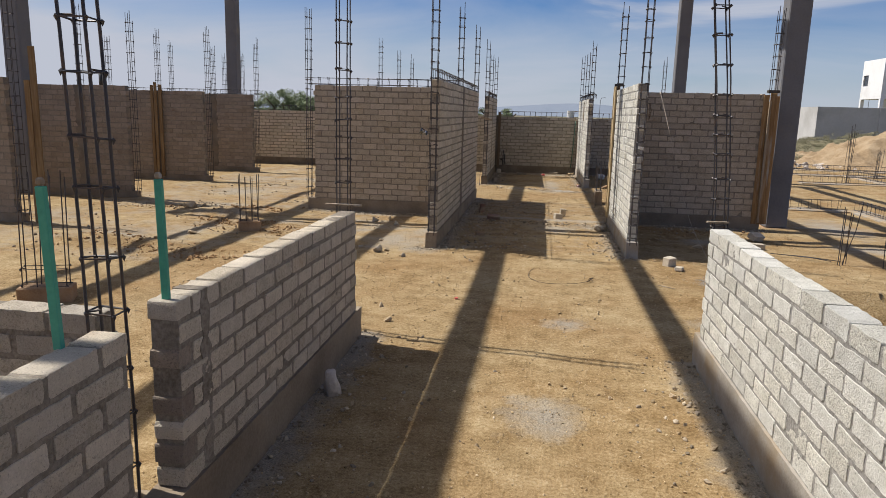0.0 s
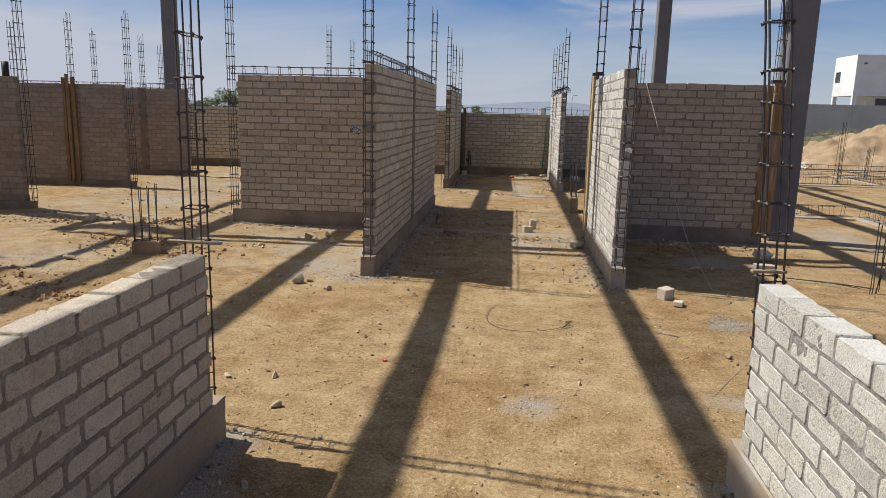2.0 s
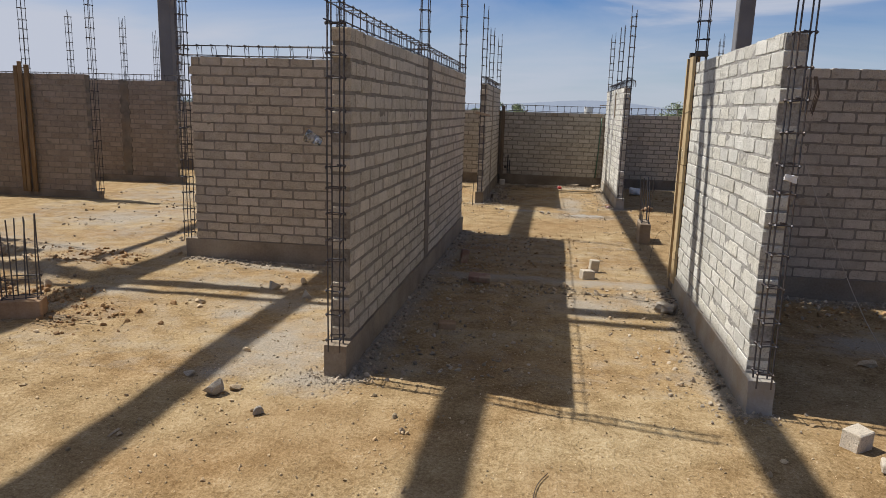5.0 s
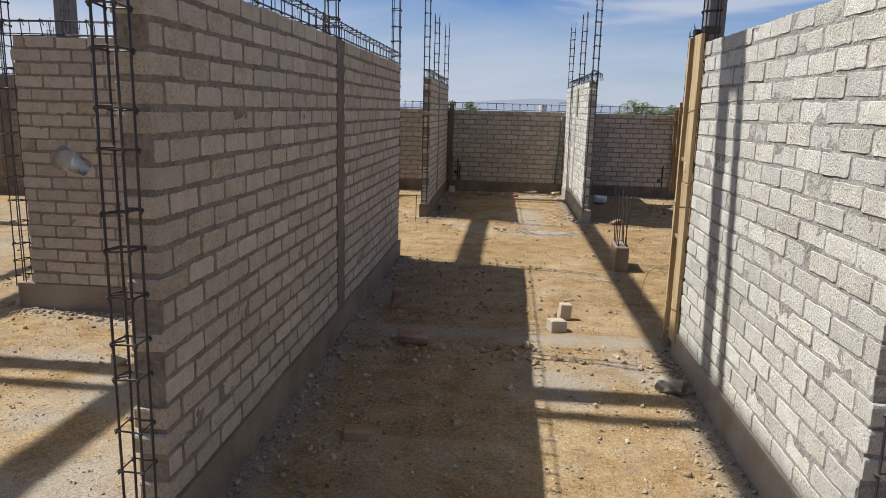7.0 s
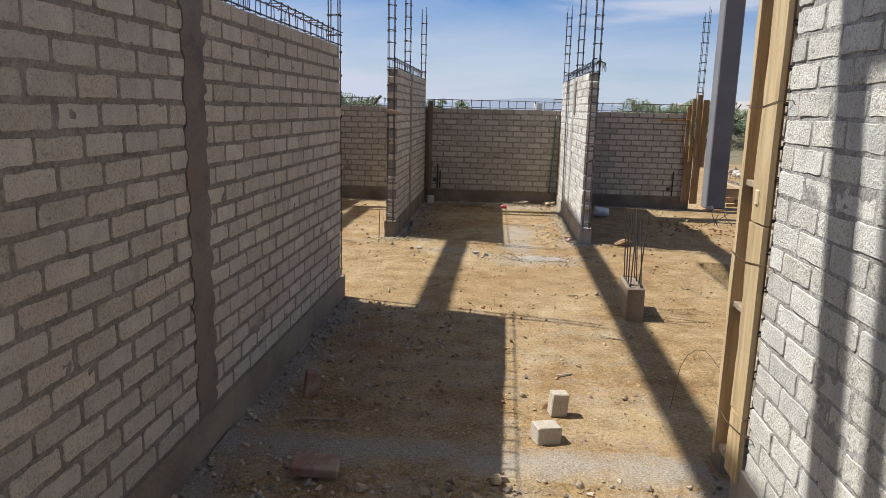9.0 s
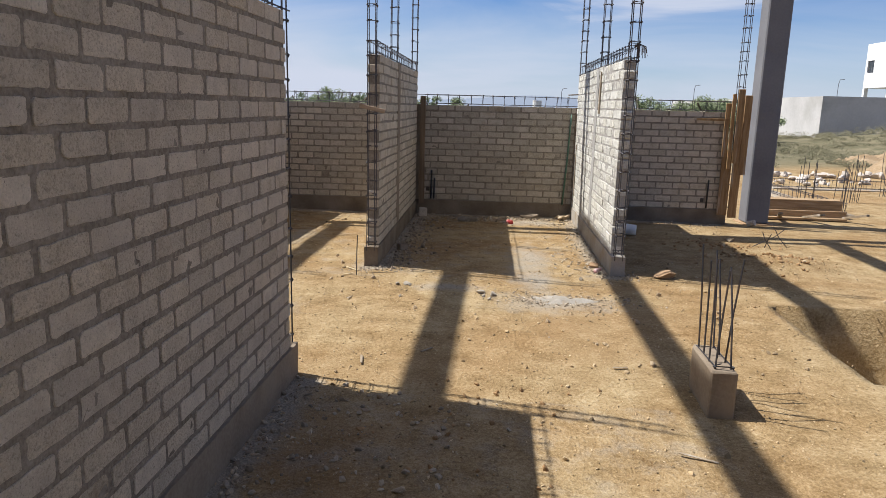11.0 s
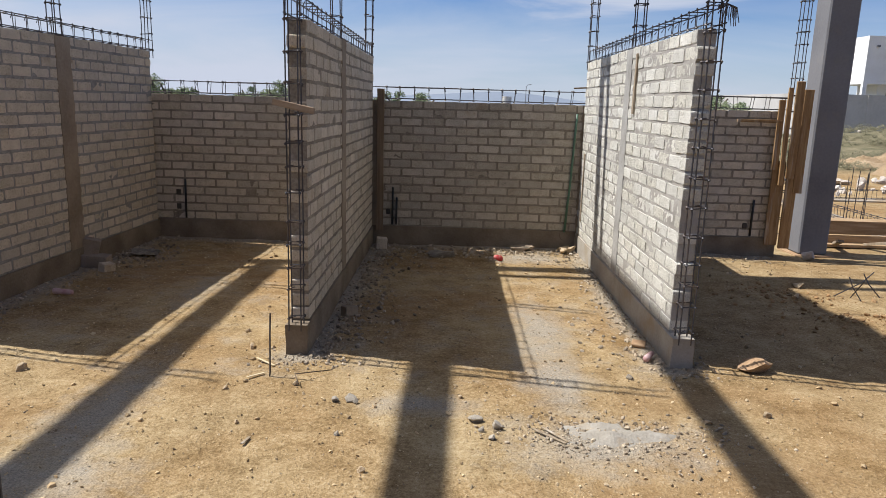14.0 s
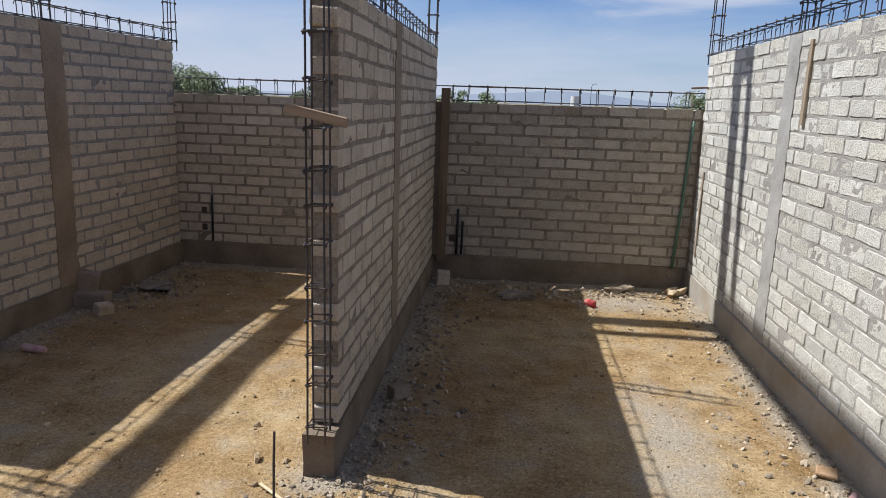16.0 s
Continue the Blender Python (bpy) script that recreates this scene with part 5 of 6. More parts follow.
for x, y, n in ((1.32, 13.2, 3), (-1.5, 20.2, 1)):
    for i in range(n):
        px_, py_ = x + w_rng.uniform(-0.1, 0.1), y + w_rng.uniform(-0.1, 0.1)
        pipe("loose_wire", [(px_, py_, 0.02), (px_ + w_rng.uniform(-0.1, 0.1), py_ + 0.1, 0.05), (px_ + w_rng.uniform(-0.2, 0.2), py_ + 0.28, 0.02)], 0.004, M_WIRE, "short rusty wire lying on the ground", "wire")

# ---- stones and rubble ----
rock_rng = random.Random(17)


def rock_mesh(seed, mat):
    """An angular stone: a ball cut flat on several sides and roughened."""
    r = random.Random(seed)
    bm = bmesh.new()
    bmesh.ops.create_icosphere(bm, subdivisions=2, radius=1.0)
    cuts = [(Vector((r.gauss(0, 1), r.gauss(0, 1), r.gauss(0, 1))).normalized(), r.uniform(0.34, 0.72)) for _ in range(12)]
    for v_ in bm.verts:
        for way, d in cuts:
            over = v_.co.dot(way) - d
            if over > 0:
                v_.co -= way * over
        q = v_.co * 2.3 + Vector((seed * 3.1, 0, 0))
        v_.co *= 1 + 0.10 * noise.noise(q) + 0.06 * noise.noise(q * 3.1)
    me = bpy.data.meshes.new("rock")
    bm.to_mesh(me)
    bm.free()
    me.materials.append(mat)
    return me


M_FRAGMENT = material("broken block", [(0.28, 0.24, 0.185), (0.40, 0.355, 0.29), (0.52, 0.475, 0.405)], scale=14, fine=110, bump=0.8, bump_dist=0.006, per_object=0.15)
ROCKS = [rock_mesh(i, M_STONE) for i in range(8)]
BROKEN = [rock_mesh(i + 30, M_FRAGMENT) for i in range(6)]
PALE = [rock_mesh(i + 20, M_STONE_PALE) for i in range(5)]


ROCK_AT = []


def rock(x, y, s, meshes=ROCKS, label="rough grey-brown stone lying on the soil", group="loose stones"):
    s *= 0.64
    ROCK_AT.append((x, y, s))
    sx, sy, sz = s * rock_rng.uniform(0.8, 1.25), s * rock_rng.uniform(0.7, 1.1), s * rock_rng.uniform(0.65, 1.0)
    ob = tagged(put("rock", rock_rng.choice(meshes)), label, "stone", group)
    ob.matrix_basis = pose(x, y, ground_z(x, y) + sz * 0.38, rock_rng.uniform(-15, 15), rock_rng.uniform(-15, 15), rock_rng.uniform(0, 360)) @ Matrix.Diagonal((sx, sy, sz, 1))
    return ob


for x, y, s in ((-2.18, 10.08, 0.08), (-2.85, 12.72, 0.09), (-3.54, 12.1, 0.06), (-3.48, 12.06, 0.07), (-2.78, 13.1, 0.13), (-0.91, 9.68, 0.06), (-0.38, 8.64, 0.045),
                (-2.56, 9.28, 0.045), (-1.95, 7.07, 0.06), (-1.42, 6.59, 0.08), (-1.60, 7.12, 0.075), (-1.23, 8.3, 0.04), (2.59, 11.71, 0.13), (2.86, 11.78, 0.10),
                (2.64, 10.3, 0.06), (2.02, 8.13, 0.06), (0.13, 7.02, 0.04), (-2.44, 10.83, 0.07), (-3.43, 11.93, 0.07)):
    rock(x, y, s)
for x, y, s in ((-0.58, 13.52, 0.08), (-0.67, 14.96, 0.06), (-0.55, 15.75, 0.07), (0.75, 15.57, 0.04), (0.30, 14.88, 0.05), (0.33, 15.25, 0.045), (1.01, 14.94, 0.05), (0.88, 13.53, 0.045),
                (1.02, 13.31, 0.05), (0.13, 13.68, 0.09), (0.35, 13.41, 0.07), (-0.11, 13.66, 0.08), (-0.8, 15.39, 0.06), (-1.03, 13.69, 0.06), (-1.32, 13.9, 0.06), (0.57, 12.53, 0.05),
                (0.77, 12.84, 0.04), (0.90, 11.02, 0.06), (0.97, 10.9, 0.05), (-0.35, 12.1, 0.07), (0.02, 13.5, 0.06), (-0.25, 13.52, 0.07), (0.2, 13.3, 0.06)):
    rock(x, y, s)
for x, y, s in ((-0.86, 19.09, 0.05), (0.42, 18.83, 0.06), (0.79, 18.24, 0.04), (1.25, 18.92, 0.07), (1.68, 19.98, 0.07),
                (2.15, 19.4, 0.06), (1.17, 17.83, 0.07), (0.66, 23.1, 0.05), (-1.71, 19.64, 0.04), (-1.94, 20.13, 0.045), (-1.48, 20.24, 0.05), (0.88, 21.38, 0.04), 
                (0.76, 20.92, 0.04), (1.60, 20.74, 0.05), (-3.47, 20.3, 0.08), (-2.14, 21.32, 0.05), (-1.99, 20.92, 0.06), (-0.33, 20.12, 0.04), (1.26, 19.87, 0.06), (0.45, 19.05, 0.03)):
    rock(x, y, s)
for x, y, s in ((-0.24, 19.75, 0.10), (-0.10, 19.65, 0.085), (-0.19, 19.60, 0.05), (-0.14, 19.52, 0.045), (-1.07, 20.0, 0.09), (-1.16, 19.98, 0.06), (-1.02, 19.95, 0.045), (0.92, 20.56, 0.07),
                (-3.02, 12.77, 0.17), (-2.56, 12.55, 0.14), (-2.63, 10.25, 0.085), (-2.31, 9.99, 0.155), (-1.88, 9.74, 0.08), (1.13, 24.91, 0.07), (-1.06, 19.5, 0.05)):
    rock(x, y, s, BROKEN, "pale broken block fragment lying on the soil", "block fragments")
rock(1.93, 20.80, 0.20, [rock_mesh(40, M_EARTH_CAST)], "orange clod of earth and stone at the shadow edge")
for x, y, s in ((1.07, 5.14, 0.07), (1.19, 4.34, 0.075), (0.28, 5.15, 0.04), (-0.78, 4.38, 0.05), (-0.3, 4.1, 0.03), (0.6, 5.0, 0.04), (-1.25, 5.6, 0.05), (-5.3, 12.2, 0.12), (-7.1, 13.6, 0.24), (-6.9, 13.75, 0.1),
                (-6.1, 12.9, 0.13), (-5.5, 10.6, 0.12), (-4.4, 10.9, 0.06), (3.55, 23.6, 0.15), (3.3, 23.1, 0.08), (4.2, 22.2, 0.09), (3.2, 22.4, 0.05), (3.9, 21.7, 0.06)):
    rock(x, y, s)
for i in range(90):
    x, y = 7.8 + 6.6 * rock_rng.random(), 32.9 + 4.0 * rock_rng.random()
    rock(x, y, rock_rng.uniform(0.10, 0.38), PALE, "pale quarried boulder dumped beyond the foundations", "pale boulders")
for i in range(12):
    x, y = 21 + 6 * rock_rng.random(), 62 + 6 * rock_rng.random()
    rock(x, y, rock_rng.uniform(0.15, 0.4), PALE, "pale rubble at the foot of the far wall", "pale boulders")


def pebbles(name, count, place, lo, hi, mat, label, seed):
    """Loose small stones, one mesh."""
    r = random.Random(seed)
    g = 0.618
    ball = [(-g, 1, 0), (g, 1, 0), (-g, -1, 0), (g, -1, 0), (0, -g, 1), (0, g, 1), (0, -g, -1), (0, g, -1), (1, 0, -g), (1, 0, g), (-1, 0, -g), (-1, 0, g)]
    ball_faces = ((0, 11, 5), (0, 5, 1), (0, 1, 7), (0, 7, 10), (0, 10, 11), (1, 5, 9), (5, 11, 4), (11, 10, 2), (10, 7, 6), (7, 1, 8),
                  (3, 9, 4), (3, 4, 2), (3, 2, 6), (3, 6, 8), (3, 8, 9), (4, 9, 5), (2, 4, 11), (6, 2, 10), (8, 6, 7), (9, 8, 1))
    octa = [(1.2, 0, 0), (-1.2, 0, 0), (0, 1.2, 0), (0, -1.2, 0), (0, 0, 1.2), (0, 0, -1.2)]
    octa_faces = ((0, 2, 4), (2, 1, 4), (1, 3, 4), (3, 0, 4), (2, 0, 5), (1, 2, 5), (3, 1, 5), (0, 3, 5))
    vs, fs = [], []
    for _ in range(count):
        x, y = place(r)
        s = lo * (hi / lo) ** (r.random() ** 2.8)
        shape, faces = (ball, ball_faces) if s > 0.018 else (octa, octa_faces)
        chops = [(Vector((r.gauss(0, 1), r.gauss(0, 1), r.gauss(0, 1))).normalized(), r.uniform(0.25, 0.6)) for _ in range(4)] if s > 0.018 else ()
        turn = Euler((r.uniform(-0.9, 0.9), r.uniform(-0.9, 0.9), r.uniform(0, 6.283))).to_matrix()
        fx, fy, fz = r.uniform(0.65, 1.0), r.uniform(0.5, 0.85), r.uniform(0.35, 0.7)
        mid = Vector((x, y, ground_z(x, y) + s * 0.2))
        k = len(vs)
        for p in shape:
            w = r.uniform(0.62, 1.15)
            q = Vector((p[0] * fx * w, p[1] * fy * w * r.uniform(0.8, 1.2), p[2] * fz * w * r.uniform(0.7, 1.2)))
            for way, d in chops:
                q -= way * max(0.0, q.dot(way) - d)
            vs.append(mid + turn @ q * s * (1.0 if chops else 0.85))
        fs += [tuple(k + i for i in t) for t in faces]
    return tagged(put(name, mesh_from(name, vs, fs, mat)), label, "gravel", kind="stuff")


pebbles("loose_grit", 90000, lambda r: (r.uniform(-5.5, 4.6), r.uniform(2.5, 25.2)), 0.003, 0.018, M_GRIT, "loose tan grit and small stones over the soil", 1)


def by_drift(r):
    """Stones gather in loose drifts."""
    while True:
        x, y = r.uniform(-5.5, 4.6), r.uniform(2.5, 25.0)
        if r.random() < 0.12 + 1.6 * max(0.0, noise.noise(Vector((x * 1.1, y * 1.1, 7.0)))):
            return x, y


pebbles("small_stones", 3000, by_drift, 0.008, 0.034, M_GRIT, "small tan stones and earth crumbs strewn over the soil", 31)
def by_yard(r):
    """Rubble left in drifts between the two rows of rooms."""
    while True:
        x, y = r.uniform(-9.3, -4.8), r.uniform(8.6, 20.0)
        if r.random() < 0.10 + 1.8 * max(0.0, noise.noise(Vector((x * 0.9, y * 0.9, 17.0)))):
            return x, y


pebbles("yard_rubble", 1300, by_yard, 0.007, 0.042, M_RUBBLE_BROWN, "brown rubble and clods strewn over the yard", 20)
pebbles("gravel_pile", 1500, lambda r: (r.gauss(2.30, 0.12), r.gauss(9.15, 0.16)), 0.004, 0.014, M_GRAVEL, "small spread pile of blue-grey gravel on the soil", 9)


HEAPS = [(-5.2, 9.3, 0.9, 0.35), (-6.3, 9.6, 0.9, 0.5), (-5.9, 13.9, 0.7, 0.3), (-5.6, 11.9, 0.6, 0.4), (-7.3, 13.4, 1.2, 0.3), (3.6, 22.0, 0.8, 0.6), (-5.05, 11.95, 0.45, 0.3), (-5.7, 13.3, 0.5, 0.3), (-4.3, 11.4, 0.6, 0.4), (3.2, 23.2, 0.7, 0.5), (4.2, 8.6, 0.6, 0.3), (3.0, 13.2, 0.9, 0.4), (-4.6, 8.95, 0.6, 0.25)]


M_CLOD = material("earth clods", [(0.20, 0.112, 0.05), (0.31, 0.19, 0.09), (0.41, 0.28, 0.155)], scale=5, fine=50, bump=0.5, per_island=0.25)


def by_heap(r):
    cx, cy, rx, ry = r.choice(HEAPS)
    return (cx + r.gauss(0, 0.5) * rx, cy + r.gauss(0, 0.5) * ry)


pebbles("earth_clods", 4200, by_heap, 0.007, 0.050, M_CLOD, "loose orange earth clods dug from the ground", 10)


def by_wall(r):
    axis, at, lo, hi = r.choice(WALL_FEET)
    o = abs(r.gauss(0, 0.15) if r.random() < 0.7 else r.gauss(0, 0.4)) * (1 if at < 0 or axis == "x" else -1)
    if axis == "x":
        o = -abs(o)
    a = r.uniform(lo, hi)
    return (at + o, a) if axis == "y" else (a, at + o)


def by_spill(r):
    cx, cy, rx, ry = r.choice(DUST)
    return (cx + r.gauss(0, 0.55) * rx, cy + r.gauss(0, 0.55) * ry)


pebbles("mortar_rubble", 17000, by_wall, 0.004, 0.036, M_GREY_GRIT, "grey mortar droppings and rubble along the wall feet", 2)
pebbles("cement_spill", 6000, by_spill, 0.003, 0.017, M_GREY_GRIT, "grey gravel and cement spilled on the soil", 3)
pebbles("site_rubble", 650, lambda r: (max(-1.45, min(1.25, r.gauss(-0.1, 0.7))), r.gauss(13.5, 0.16)), 0.004, 0.042, M_GREY_GRIT, "grey rubble strewn along the cast ground beam", 4)
pebbles("passage_rubble", 3000, lambda r: (max(-1.45, min(1.2, r.gauss(-1.0, 0.55))), r.uniform(10.6, 17.0)), 0.003, 0.036, M_GREY_GRIT, "grey rubble on the passage floor", 5)

NEAR_ROCKS = [p for p in ROCK_AT if p[1] < 26]


def by_rock(r):
    x, y, s = r.choice(NEAR_ROCKS)
    return (x + r.gauss(0, 0.13 + s), y + r.gauss(0, 0.10 + s))


pebbles("stone_chips", 1500, by_rock, 0.005, 0.024, M_GRIT, "pale stone chips scattered round larger stones", 12)

ENDS = [(-1.62, 10.42), (-1.62, 10.55), (-1.64, 20.75), (-1.40, 20.75), (1.40, 20.78), (1.35, 10.45)]


def by_end(r):
    x, y = r.choice(ENDS)
    return (x + r.gauss(0, 0.14), y + r.gauss(-0.03, 0.12))


pebbles("mortar_debris", 1700, by_end, 0.004, 0.030, M_GREY_GRIT, "pale grey mortar lumps heaped round the wall ends", 14)

pebbles("corner_rubble", 1100, lambda r: (r.gauss(0.1, 0.75), 25.05 - abs(r.gauss(0, 0.30))), 0.005, 0.050, M_GREY_GRIT, "grey rubble and broken mortar heaped along the boundary wall", 17)
pebbles("partition_rubble", 1000, lambda r: (-1.44 + abs(r.gauss(0, 0.22)), r.uniform(21.0, 24.8)), 0.004, 0.042, M_RUBBLE_BROWN, "brown-grey rubble strewn along the partition foot", 18)
pebbles("room_rubble", 500, lambda r: (min(-3.9, r.gauss(-4.25, 0.22)), r.gauss(24.0, 0.28)), 0.006, 0.055, M_RUBBLE_BROWN, "dark rubble on the shaded room floor", 19)

pebbles("passage_clods", 350, lambda r: (r.gauss(-0.5, 0.5), r.uniform(14.2, 17.3)), 0.006, 0.042, M_CLOD, "trodden brown earth clods on the shaded passage floor", 15)

# cast ground beam that crosses the passage
sv, sf = [], []
for i in range(71):
    for j in range(13):
        x, y = -1.49 + 2.80 * i / 70, -0.24 + 0.48 * j / 12
        edge = abs(y) / 0.24 + 0.35 * noise.noise(Vector((x * 5, y * 3, 3.0)))
        sv.append((x, y, 0.024 + 0.01 * noise.noise(Vector((x * 2, y * 4, 1.0))) - 0.07 * max(0.0, edge - 0.62)))
sf = [(i * 13 + j, (i + 1) * 13 + j, (i + 1) * 13 + j + 1, i * 13 + j + 1) for i in range(70) for j in range(12)]
s_mesh = mesh_from("ground_beam", sv, sf, M_SOIL, True)
s_mesh.attributes.new("dust", "FLOAT", "POINT").data.foreach_set("value", [0.62 - 1.2 * abs(y) for x, y, z in sv])
tagged(put("ground_beam", s_mesh, m=pose(0, 13.93, 0)), "worn pale cast ground beam flush with the soil", "ground beam", kind="structure")

# a low lump of dried cement
M_CEMENT = material("dried cement", [(0.24, 0.215, 0.175), (0.32, 0.292, 0.245), (0.41, 0.38, 0.33)], scale=6, fine=55, bump=0.7, bump_dist=0.012, stains=(0.34, 0.27, 0.18), stain_scale=5, stain_at=(0.55, 0.72))
cv = []
for i in range(33):
    for j in range(19):
        x, y = -0.56 + 1.12 * i / 32, -0.30 + 0.60 * j / 18
        q = Vector((x * 7, y * 9, 2.0))
        lump = 0.8 - math.hypot(x / 0.40, y / 0.19) + 0.85 * noise.noise(q) + 0.25 * noise.noise(q * 3)
        cv.append((x, y, max(-0.05, min(0.06, lump * 0.045)) + 0.014 * noise.noise(q * 2.2) + 0.010 * noise.noise(q * 4.7)))
cf = [(i * 19 + j, (i + 1) * 19 + j, (i + 1) * 19 + j + 1, i * 19 + j + 1) for i in range(32) for j in range(18)]
tagged(put("cement_lump", mesh_from("cement_lump", cv, cf, M_CEMENT, True), m=pose(0.62, 19.63, ground_z(0.62, 19.63), 0, 0, -6)), "low lump of dried pale cement on the soil", "cement lump")

pebbles("cement_crumbs", 2400, lambda r: (r.gauss(0.62, 0.34), r.gauss(19.60, 0.17)), 0.003, 0.024, M_GREY_GRIT, "grey crumbs of broken cement on the spill", 16)

# ---- loose blocks, bricks and litter ----
def loose(name, me_or_bm, mat, x, y, z, rx, ry, rz, label, category, group="", smooth=False):
    ob = part(name, me_or_bm, mat, smooth=smooth)
    ob.matrix_basis = pose(x, y, ground_z(x, y) + z, rx, ry, rz)
    return tagged(ob, label, category, group)


lr = random.Random(2)
blk = lambda l, w, h: box_bm(-l / 2, l / 2, -w / 2, w / 2, -h / 2, h / 2, 0.006, 0.0022, rng=lr)
loose("concrete_block", blk(0.11, 0.09, 0.16), M_BLOCK_SHADE, 0.52, 14.62, 0.08, 2, 3, 12, "pale concrete block piece standing on the soil", "block", "loose blocks")
loose("concrete_block", blk(0.155, 0.125, 0.11), M_BLOCK_SHADE, 0.42, 14.24, 0.05, 0, 3, 20, "pale concrete block piece lying on the soil", "block", "loose blocks")
loose("concrete_block", blk(0.15, 0.12, 0.13), M_BLOCK_SHADE, 1.885, 10.07, 0.06, 4, -3, 35, "pale concrete block piece lying on the soil", "block", "loose blocks")
loose("concrete_block", blk(0.14, 0.10, 0.05), M_BLOCK_SHADE, 1.97, 9.80, 0.03, 0, 3, 70, "flat broken concrete block piece on the soil", "block", "loose blocks")
loose("concrete_block", blk(0.28, 0.14, 0.10), M_BLOCK_SHADE, 3.75, 12.55, 0.09, 30, 5, 40, "grey concrete block tipped on rubble", "block", "loose blocks")
loose("concrete_block", blk(0.26, 0.14, 0.10), M_BLOCK_SHADE, 3.55, 11.85, 0.05, 0, 3, 10, "grey concrete block lying on the soil", "block", "loose blocks")
loose("concrete_block", blk(0.28, 0.18, 0.14), M_BLOCK_BROWN, -4.50, 23.36, 0.07, 0, 4, 10, "grey concrete block on the floor by the shaded wall", "block", "loose blocks")
loose("concrete_block", blk(0.18, 0.13, 0.19), M_BLOCK_BROWN, -4.58, 23.42, 0.22, 4, 14, 25, "pale concrete block set on another block", "block", "loose blocks")
loose("concrete_block", blk(0.14, 0.12, 0.10), M_BLOCK_SHADE, -4.30, 23.20, 0.04, 5, 4, 60, "small broken block piece on the floor", "block", "loose blocks")
loose("concrete_block", blk(0.14, 0.12, 0.16), M_BLOCK_SHADE, -1.42, 25.0, 0.07, 5, 4, 12, "grey block piece in the wall corner", "block", "loose blocks")
loose("concrete_block", blk(0.13, 0.10, 0.09), M_CONCRETE, -1.37, 21.92, 0.04, -5, 4, 40, "dust-covered concrete block by the partition foot", "block", "loose blocks")
loose("clay_brick", blk(0.25, 0.12, 0.065), M_CLAY, -0.84, 13.62, 0.07, 18, 4, 5, "red clay brick lying on grey rubble", "brick", "loose bricks")
loose("clay_brick", blk(0.10, 0.065, 0.20), M_CLAY, -1.15, 14.68, 0.08, 4, 8, 25, "red clay brick piece standing by the wall", "brick", "loose bricks")
loose("clay_brick", blk(0.11, 0.07, 0.03), M_EARTH_CAST, 1.16, 21.28, 0.03, 24, 0, -20, "brown tile leaning at the wall foot", "tile")
loose("clay_brick", blk(0.16, 0.12, 0.06), M_EARTH_CAST, -0.95, 11.85, 0.03, 0, 3, 10, "brown wooden offcut on the shaded soil", "offcut")
for x, y, rz, l in ((-0.98, 14.30, 10, 0.34), (-1.25, 14.05, 40, 0.3), (1.12, 16.32, -20, 0.22), (0.62, 15.35, 30, 0.14), (-1.80, 20.62, -35, 0.2), (0.25, 19.6, -50, 0.22), (1.62, 8.7, -30, 0.22),
                   (-0.62, 17.9, 60, 0.16), (-1.1, 17.6, 100, 0.2), (0.9, 17.7, 15, 0.12), (-1.80, 20.36, 50, 0.14), (0.21, 19.57, -40, 0.24), (-1.58, 19.4, 80, 0.10), (-2.59, 9.27, 95, 0.13)):
    loose("wood_scrap", box_bm(-l / 2, l / 2, -0.009, 0.009, -0.003, 0.003, 0.001), M_WOOD_PALE if x == -1.80 else M_WOOD_GREY, x, y, 0.014, 0, 3, rz, "thin pale wood splinter on the ground", "wood scrap", "wood scraps")
for x, y, z, l, rz in ((-1.75, 6.19, 1.20, 0.34, -3), (1.47, 5.95, 1.225, 0.18, 4)):
    sp = part("timber_strip", box_bm(-l / 2, l / 2, -0.016, 0.016, -0.008, 0.008, 0.003), M_WOOD_GREY)
    sp.matrix_basis = pose(x, y, z, 0, 0, rz)
    tagged(sp, "flat wooden slat laid on the low wall end through the cage", "timber strip")


def tube_bm(r, h, seg=18, taper=1.0):
    bm = bmesh.new()
    bmesh.ops.create_cone(bm, cap_ends=True, segments=seg, radius1=r, radius2=r * taper, depth=h)
    return bm


def crumple(bm, amp, s):
    bmesh.ops.subdivide_edges(bm, edges=list(bm.edges), cuts=2, use_grid_fill=True)
    for v_ in bm.verts:
        v_.co += Vector((noise.noise(v_.co * 22 + Vector((s, 0, 0))), noise.noise(v_.co * 22 + Vector((0, s, 0))), noise.noise(v_.co * 22 + Vector((0, 0, s))))) * amp
    return bm


loose("concrete_cylinder", crumple(tube_bm(0.052, 0.19), 0.03, 2), M_FRAGMENT, 1.15, 12.86, 0.06, 90, 0, 60, "pale broken concrete cylinder lying by the wall foot", "cylinder")
loose("plastic_jug", crumple(tube_bm(0.10, 0.26, taper=0.8), 0.006, 3), M_WHITE, 2.0, 23.75, 0.10, 90, 0, 70, "white plastic jug lying on the shaded floor", "jug", smooth=True)
loose("drink_carton", crumple(tube_bm(0.035, 0.11), 0.012, 4), M_RED, 0.14, 24.42, 0.035, 85, 0, 30, "crushed red and white drink cup on the floor", "litter", smooth=True)
loose("bottle", crumple(tube_bm(0.027, 0.16, taper=0.7), 0.005, 5), M_PINK, 1.17, 20.98, 0.04, 90, 0, 150, "empty faded plastic bottle by the wall foot", "bottle", smooth=True)
loose("bottle", crumple(tube_bm(0.035, 0.2, taper=0.6), 0.01, 6), M_PINK, -4.2, 22.15, 0.04, 90, 0, 80, "empty crushed plastic bottle on the shaded floor", "bottle", smooth=True)
